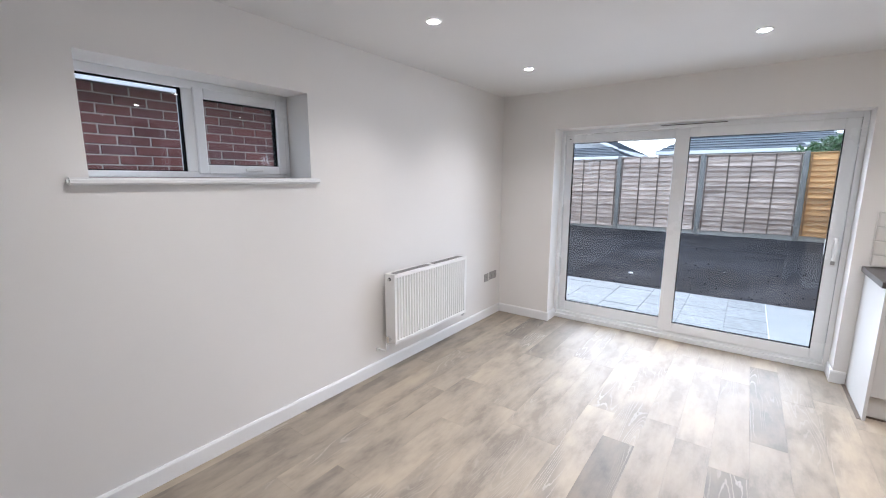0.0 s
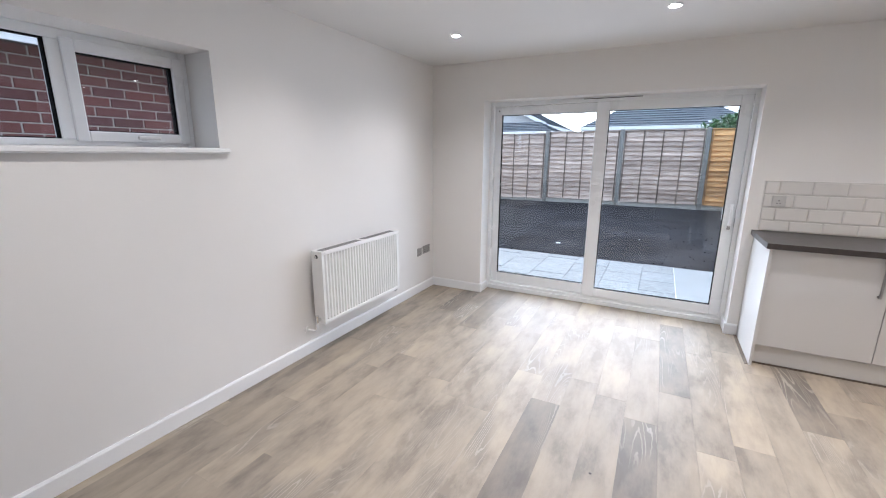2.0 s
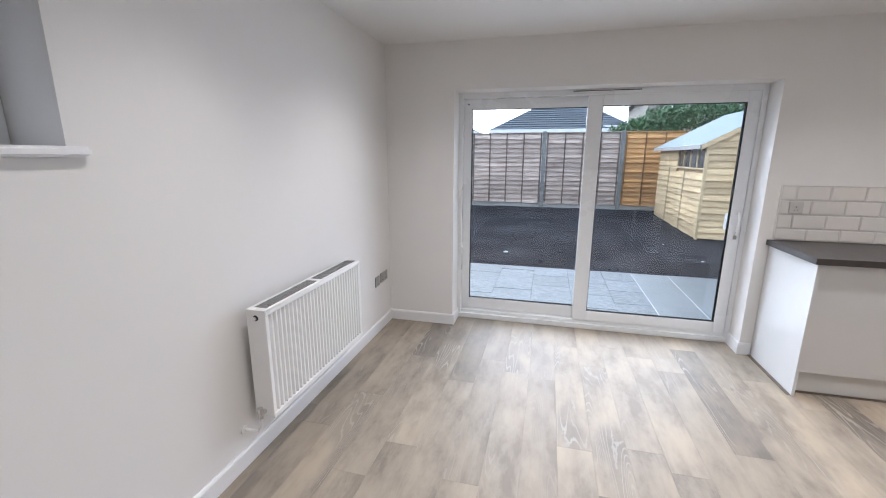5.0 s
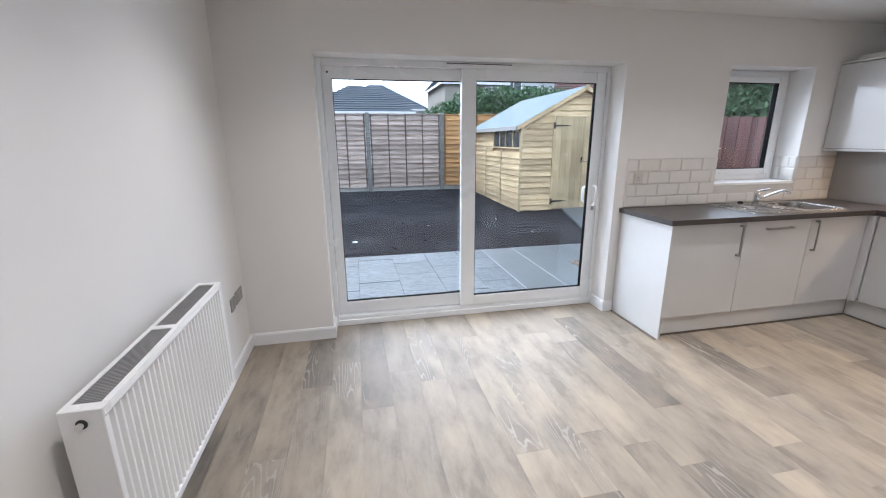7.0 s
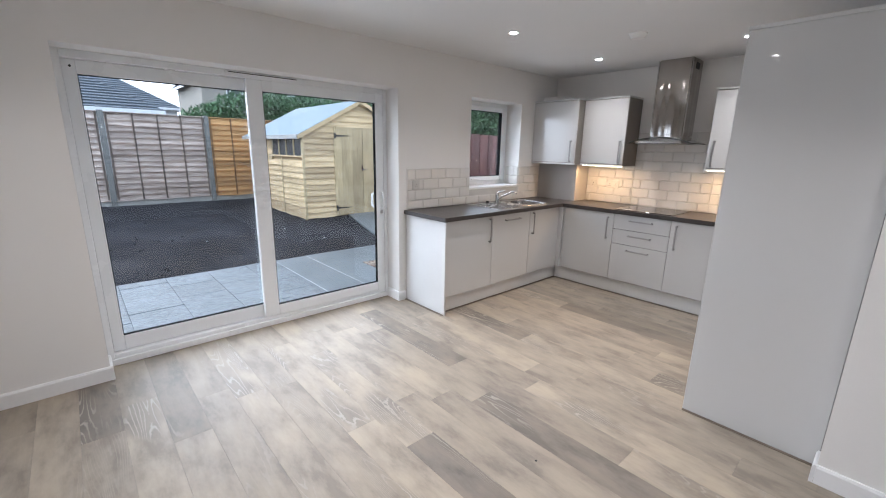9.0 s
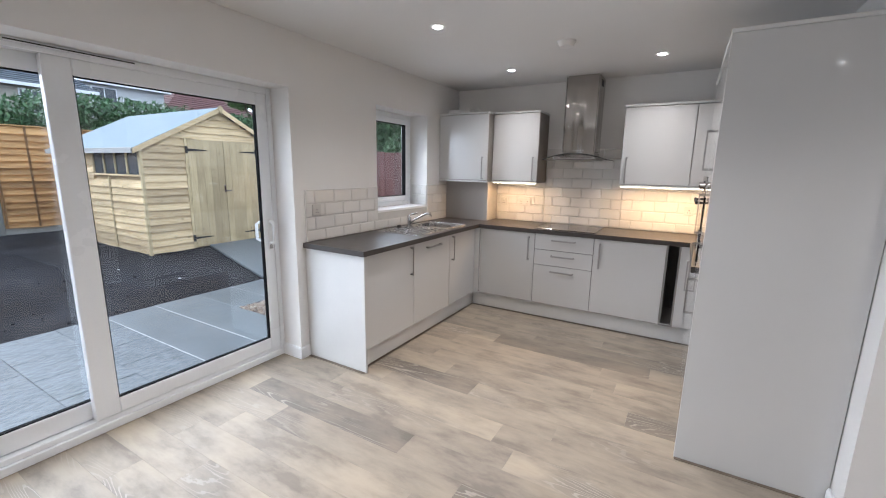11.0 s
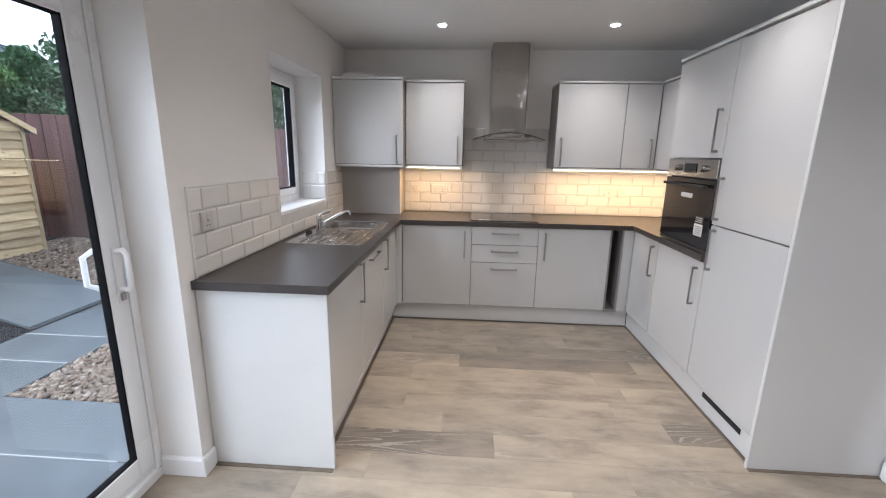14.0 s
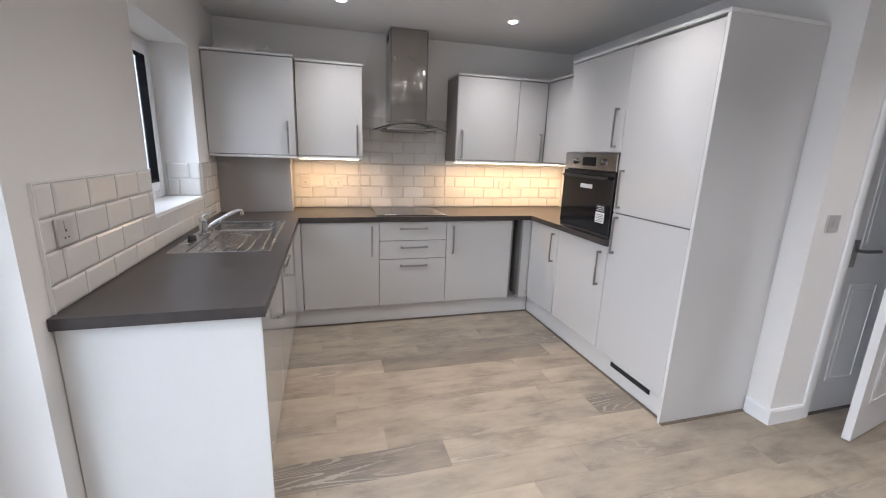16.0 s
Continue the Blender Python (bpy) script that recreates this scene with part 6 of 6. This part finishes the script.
ring = [[bm.verts.new((x, y_, z_)) for x, z_ in pr] for y_ in (SY0 - ov_y - 0.034, SY0 - ov_y - 0.0185)]
bridge(bm, ring[0], ring[1])
bm.faces.new(ring[0])
bm.faces.new(ring[1][::-1])
part("finial", bm, SHED_V, roof, "diamond timber finial")

# ---- neighbour's brick wall outside the high window ----
NX = -3.97
bw = thing("brick_wall", (NX, 1.5, GROUND), "red brick side wall of the neighbouring building with pale joints", "brick wall")
part("mortar_core", boxes((NX - 0.22, NX - 0.008, -2.5, 5.5, GROUND - 0.05, 2.198)), MORTAR, bw)


def brick_mesh(l_):
    def make():
        return boxes((-0.05, 0.0, 0.0, l_, 0.0, 0.0655), bevel=0.004)
    return make


rng = random.Random(8)
rest = bmesh.new()
row = 0
z = 1.979 - 0.075 * 27
while z < 2.19:
    y = -2.524 - (0.0 if row % 2 else 0.1125)
    while y < 5.4:
        if 0.2 < y < 3.9 and z > 1.2:
            piece("brick", ("brick",), brick_mesh(0.2135), BRICK, bw, (NX + rng.uniform(-0.002, 0.002), y, z + 0.008))
        else:
            add_box(rest, NX - 0.05, NX, y, y + 0.215, z + 0.008, z + 0.073)
        y += 0.225
    z += 0.075
    row += 1
part("far_bricks", rest, BRICK, bw, kind="stuff")
ro = thing("eaves", (NX + 0.1, 1.5, 2.20), "white eaves board and dark soffit above the neighbour's brick wall", "eaves")
part("soffit", boxes((NX - 0.2, NX + 0.26, -2.5, 5.5, 2.200, 2.212)), SOFFIT, ro)
part("fascia", boxes((NX + 0.261, NX + 0.28, -2.5, 5.5, 2.165, 2.235), bevel=0.003), FASCIA, ro)
part("gutter", boxes((NX + 0.281, NX + 0.35, -2.5, 5.5, 2.245, 2.30), bevel=0.012), SOFFIT, ro)
bm = bmesh.new()
ring = [[bm.verts.new((x, y_, z_)) for x, z_ in ((NX + 0.30, 2.33), (NX - 3.4, 3.70), (NX - 3.4, 3.65), (NX + 0.24, 2.28))] for y_ in (-2.6, 5.6)]
bridge(bm, ring[0], ring[1])
bm.faces.new(ring[0])
bm.faces.new(ring[1][::-1])
part("roof", bm, ROOF_SLATE, ro)

# ---- houses beyond the fence ----
def courses(bm, quad, n, lift=0.05):
    """A sloping roof face as n overlapping courses; quad: bottom left, bottom right, top right, top left."""
    a, b, c, d = [Vector(p_) for p_ in quad]
    nrm = (b - a).cross(d - a).normalized()
    if nrm.z < 0:
        nrm = -nrm
    for i in range(n):
        t0, t1 = i / n, (i + 1) / n
        p0, p1 = a.lerp(d, t0), b.lerp(c, t0)
        q0, q1 = a.lerp(d, t1), b.lerp(c, t1)
        v = [bm.verts.new(p_) for p_ in (p0 + nrm * lift, p1 + nrm * lift, q1 + nrm * 0.002, q0 + nrm * 0.002, p0, p1)]
        bm.faces.new(v[:4])
        bm.faces.new((v[4], v[5], v[1], v[0]))


def house(label, x0, x1, y0, y1, z0, eave, ridge, roof_mat, wall_mat, windows=(), hip=True, ridge_half=0.0, oh=0.35, n=16, chimney=None):
    h_ = thing("house", ((x0 + x1) / 2, (y0 + y1) / 2, z0), label, "house")
    part("wall", boxes((x0, x1, y0, y1, z0, eave)), wall_mat, h_)
    xm, ym = (x0 + x1) / 2, (y0 + y1) / 2
    X0, X1, Y0, Y1 = x0 - oh, x1 + oh, y0 - oh, y1 + oh
    bm = bmesh.new()
    if hip:
        L_, R_ = (xm - ridge_half, ym, ridge), (xm + ridge_half, ym, ridge)
        courses(bm, ((X0, Y0, eave), (X1, Y0, eave), R_, L_), n)
        courses(bm, ((X1, Y0, eave), (X1, Y1, eave), R_, R_), n)
        courses(bm, ((X0, Y0, eave), (X0, Y1, eave), L_, L_), n)
        courses(bm, ((X0, Y1, eave), (X1, Y1, eave), R_, L_), n)
    else:
        courses(bm, ((X0, Y0, eave), (X0, Y1, eave), (xm, Y1, ridge), (xm, Y0, ridge)), n)
        courses(bm, ((X1, Y0, eave), (X1, Y1, eave), (xm, Y1, ridge), (xm, Y0, ridge)), n)
        g_ = bmesh.new()
        v0 = [g_.verts.new(p_) for p_ in ((x0, y0, eave), (x1, y0, eave), (xm, y0, ridge - 0.1))]
        v1 = [g_.verts.new(p_) for p_ in ((x0, y1, eave), (x1, y1, eave), (xm, y1, ridge - 0.1))]
        g_.faces.new(v0)
        g_.faces.new(v1[::-1])
        part("gable", g_, wall_mat, h_)
        fb = bmesh.new()
        for s, X in ((-1, X0), (1, X1)):
            q = [fb.verts.new(p_) for p_ in ((X, Y0 - 0.02, eave - 0.12), (X, Y0 - 0.02, eave + 0.06), (xm, Y0 - 0.02, ridge + 0.06), (xm, Y0 - 0.02, ridge - 0.12))]
            fb.faces.new(q)
        part("barge_board", fb, FASCIA, h_)
    r_ = part("roof", bm, roof_mat, h_)
    part("fascia", boxes((X0, X1, Y0 - 0.02, Y0, eave - 0.16, eave + 0.01), (X0 - 0.02, X0, Y0, Y1, eave - 0.16, eave + 0.01), (X1, X1 + 0.02, Y0, Y1, eave - 0.16, eave + 0.01)), FASCIA, h_)
    for wx, wz, ww, wh in windows:
        wi = part("window", boxes((wx, wx + ww, y0 - 0.03, y0 - 0.005, wz, wz + wh)), FASCIA, h_)
        part("pane", boxes((wx + 0.07, wx + ww / 2 - 0.03, y0 - 0.042, y0 - 0.031, wz + 0.07, wz + wh - 0.07), (wx + ww / 2 + 0.03, wx + ww - 0.07, y0 - 0.042, y0 - 0.031, wz + 0.07, wz + wh - 0.07)), DARK_GLAZING, wi)
    if chimney:
        cx, cy, cz = chimney
        ch = part("chimney", boxes((cx - 0.45, cx + 0.45, cy - 0.35, cy + 0.35, eave, cz), (cx - 0.52, cx + 0.52, cy - 0.42, cy + 0.42, cz, cz + 0.14), bevel=0.01), CONCRETE, h_, "pale stone chimney stack")
        bm = bmesh.new()
        for dx in (-0.24, 0.24):
            tube(bm, (cx + dx, cy, cz + 0.14), (cx + dx, cy, cz + 0.55), 0.13, 12, 0.10)
        part("chimney_pots", bm, CONCRETE, ch)
    return h_


house("bungalow with a blue-grey tiled hipped roof behind the fence", -3.75, 1.6, 24.3, 30.0, 0.05, 2.92, 4.55, ROOF_SLATE, RENDER_WHITE, n=12, ridge_half=0.35)
house("neighbouring house with dark slate roof and white gable boards", -10.4, -5.6, 21.5, 28.0, 0.05, 2.95, 4.3, ROOF_SLATE, RENDER_WHITE, hip=False, n=12)
house("low garage with a dark tiled roof beyond the fence", -9.5, -4.6, 18.5, 20.6, 0.05, 2.45, 2.95, ROOF_SLATE, SOFFIT, n=6, ridge_half=1.8)
house("far bungalow with a pale blue-grey hipped roof", -3.3, 5.6, 42.0, 50.0, 0.05, 4.3, 6.9, ROOF_SLATE, RENDER_WHITE, n=14, ridge_half=0.6)
house("beige rendered house with a tiled roof beyond the hedge", 5.1, 9.4, 31.0, 38.0, 0.05, 5.35, 7.4, ROOF_SLATE, RENDER_BEIGE, ((6.5, 3.9, 1.0, 1.2), (8.0, 3.9, 1.0, 1.2)), n=16, ridge_half=0.8)
house("white rendered house with dark roof beyond the hedge", 10.6, 15.3, 35.0, 42.0, 0.05, 6.6, 8.4, ROOF_SLATE, RENDER_WHITE, ((11.0, 5.3, 1.4, 1.0), (12.7, 4.6, 1.1, 1.2)), n=16, ridge_half=0.8)
house("bungalow with a red tiled hipped roof and a pale chimney", 15.9, 24.5, 36.0, 44.0, 0.05, 5.3, 8.7, ROOF_RED, RENDER_WHITE, n=18, ridge_half=0.5, chimney=(19.9, 38.4, 8.9))
house("pale rendered house with a grey roof behind the tree", 23.2, 30.0, 29.5, 37.0, 0.05, 5.2, 7.9, ROOF_SLATE, RENDER_WHITE, ((24.0, 3.4, 1.3, 1.3),), n=16, ridge_half=0.8)

# ---- hedge and trees ----
def leaf_cloud(name, blobs, n, size, mat, parent, seed, label=""):
    """Small folded leaves spread over and inside uneven clumps."""
    r = random.Random(seed)
    vol = [b[3] ** 2 for b in blobs]
    vs, fs = [], []
    for i in range(n):
        cx, cy, cz, rad = r.choices(blobs, vol)[0]
        d = Vector((r.gauss(0, 1), r.gauss(0, 1), r.gauss(0, 1))).normalized()
        k = rad * (0.55 + 0.5 * r.random() ** 0.6) * (1 + 0.25 * noise.noise((d.x * 2.3 + cx, d.y * 2.3, d.z * 2.3)))
        p_ = Vector((cx, cy, cz)) + Vector((d.x * k, d.y * k, d.z * k * 0.85))
        s = size * r.uniform(0.6, 1.3)
        q = Euler((r.uniform(-1.2, 1.2), r.uniform(-1.2, 1.2), r.uniform(0, 6.3))).to_matrix()
        base = len(vs)
        for u, w_, h_ in ((-s, 0, 0), (0, -s * 0.4, s * 0.15), (s, 0, 0), (0, s * 0.4, s * 0.15)):
            vs.append(tuple(p_ + q @ Vector((u, w_, h_)) - ORIGIN[parent]))
        fs.append((base, base + 1, base + 2, base + 3))
    me = bpy.data.meshes.new(name)
    me.from_pydata(vs, [], fs)
    me.materials.append(mat)
    ob = new(name, me)
    ob.parent = parent
    ORIGIN[ob] = ORIGIN[parent]
    return tagged(ob, label, kind="stuff")


def tree(x, y, z0, h, r_crown, seed, label, n=9000, size=0.11, mat=None):
    t = thing("tree", (x, y, z0), label, "tree")
    r = random.Random(seed)
    bm = bmesh.new()
    tube(bm, (x, y, z0 - 0.1), (x + 0.1, y, z0 + h * 0.55), 0.16, 10, 0.08)
    blobs = []
    for i in range(13):
        a = r.uniform(0, 6.28)
        q = r.uniform(0.2, 0.75) * r_crown
        zz = z0 + h * r.uniform(0.36, 0.86)
        px, py = x + math.cos(a) * q, y + math.sin(a) * q
        tube(bm, (x + 0.05, y, z0 + h * 0.35), (px, py, zz), 0.05, 7, 0.015)
        blobs.append((px, py, zz, r_crown * r.uniform(0.32, 0.52)))
    part("trunk", bm, BARK, t)
    leaf_cloud("crown", blobs, n, size, mat or LEAF_TREE, t, seed + 1)
    return t


hedge = thing("hedge", (6.5, 15.2, 0.2), "dark green clipped conifer hedge behind the garden fence", "hedge")
rng = random.Random(31)
blobs = []
for i in range(60):
    x = 1.15 + 9.3 * i / 59
    top = 2.55 + 0.60 * min(1.0, max(0.0, (x - 1.15) / 1.6))
    blobs.append((x, 15.0 + rng.uniform(-0.2, 0.5), top - 0.45 + rng.uniform(-0.12, 0.08), rng.uniform(0.42, 0.58)))
    blobs.append((x, 15.2, 1.6, 0.75))
leaf_cloud("foliage", blobs, 42000, 0.075, LEAF_HEDGE, hedge, 32)
bm = bmesh.new()
for i in range(14):
    tube(bm, (1.6 + 0.62 * i, 15.2, 0.1), (1.6 + 0.62 * i, 15.2, 2.3), 0.05, 7, 0.03)
part("stems", bm, BARK, hedge)
tree(8.95, 15.6, 0.2, 4.55, 1.15, 51, "small leafy green tree behind the shed", 13000, 0.085)
tree(12.35, 16.6, 0.2, 4.95, 1.3, 61, "dark green tree beyond the fence", 15000, 0.085, mat=LEAF_HEDGE)
tree(9.4, 10.6, 0.2, 4.3, 2.0, 71, "dark leafy tree behind the red-brown fence", 13000, 0.10, mat=LEAF_HEDGE)
tree(8.1, 7.4, 0.1, 3.6, 1.6, 81, "dark leafy bush behind the red-brown fence", 10000, 0.09, mat=LEAF_HEDGE)
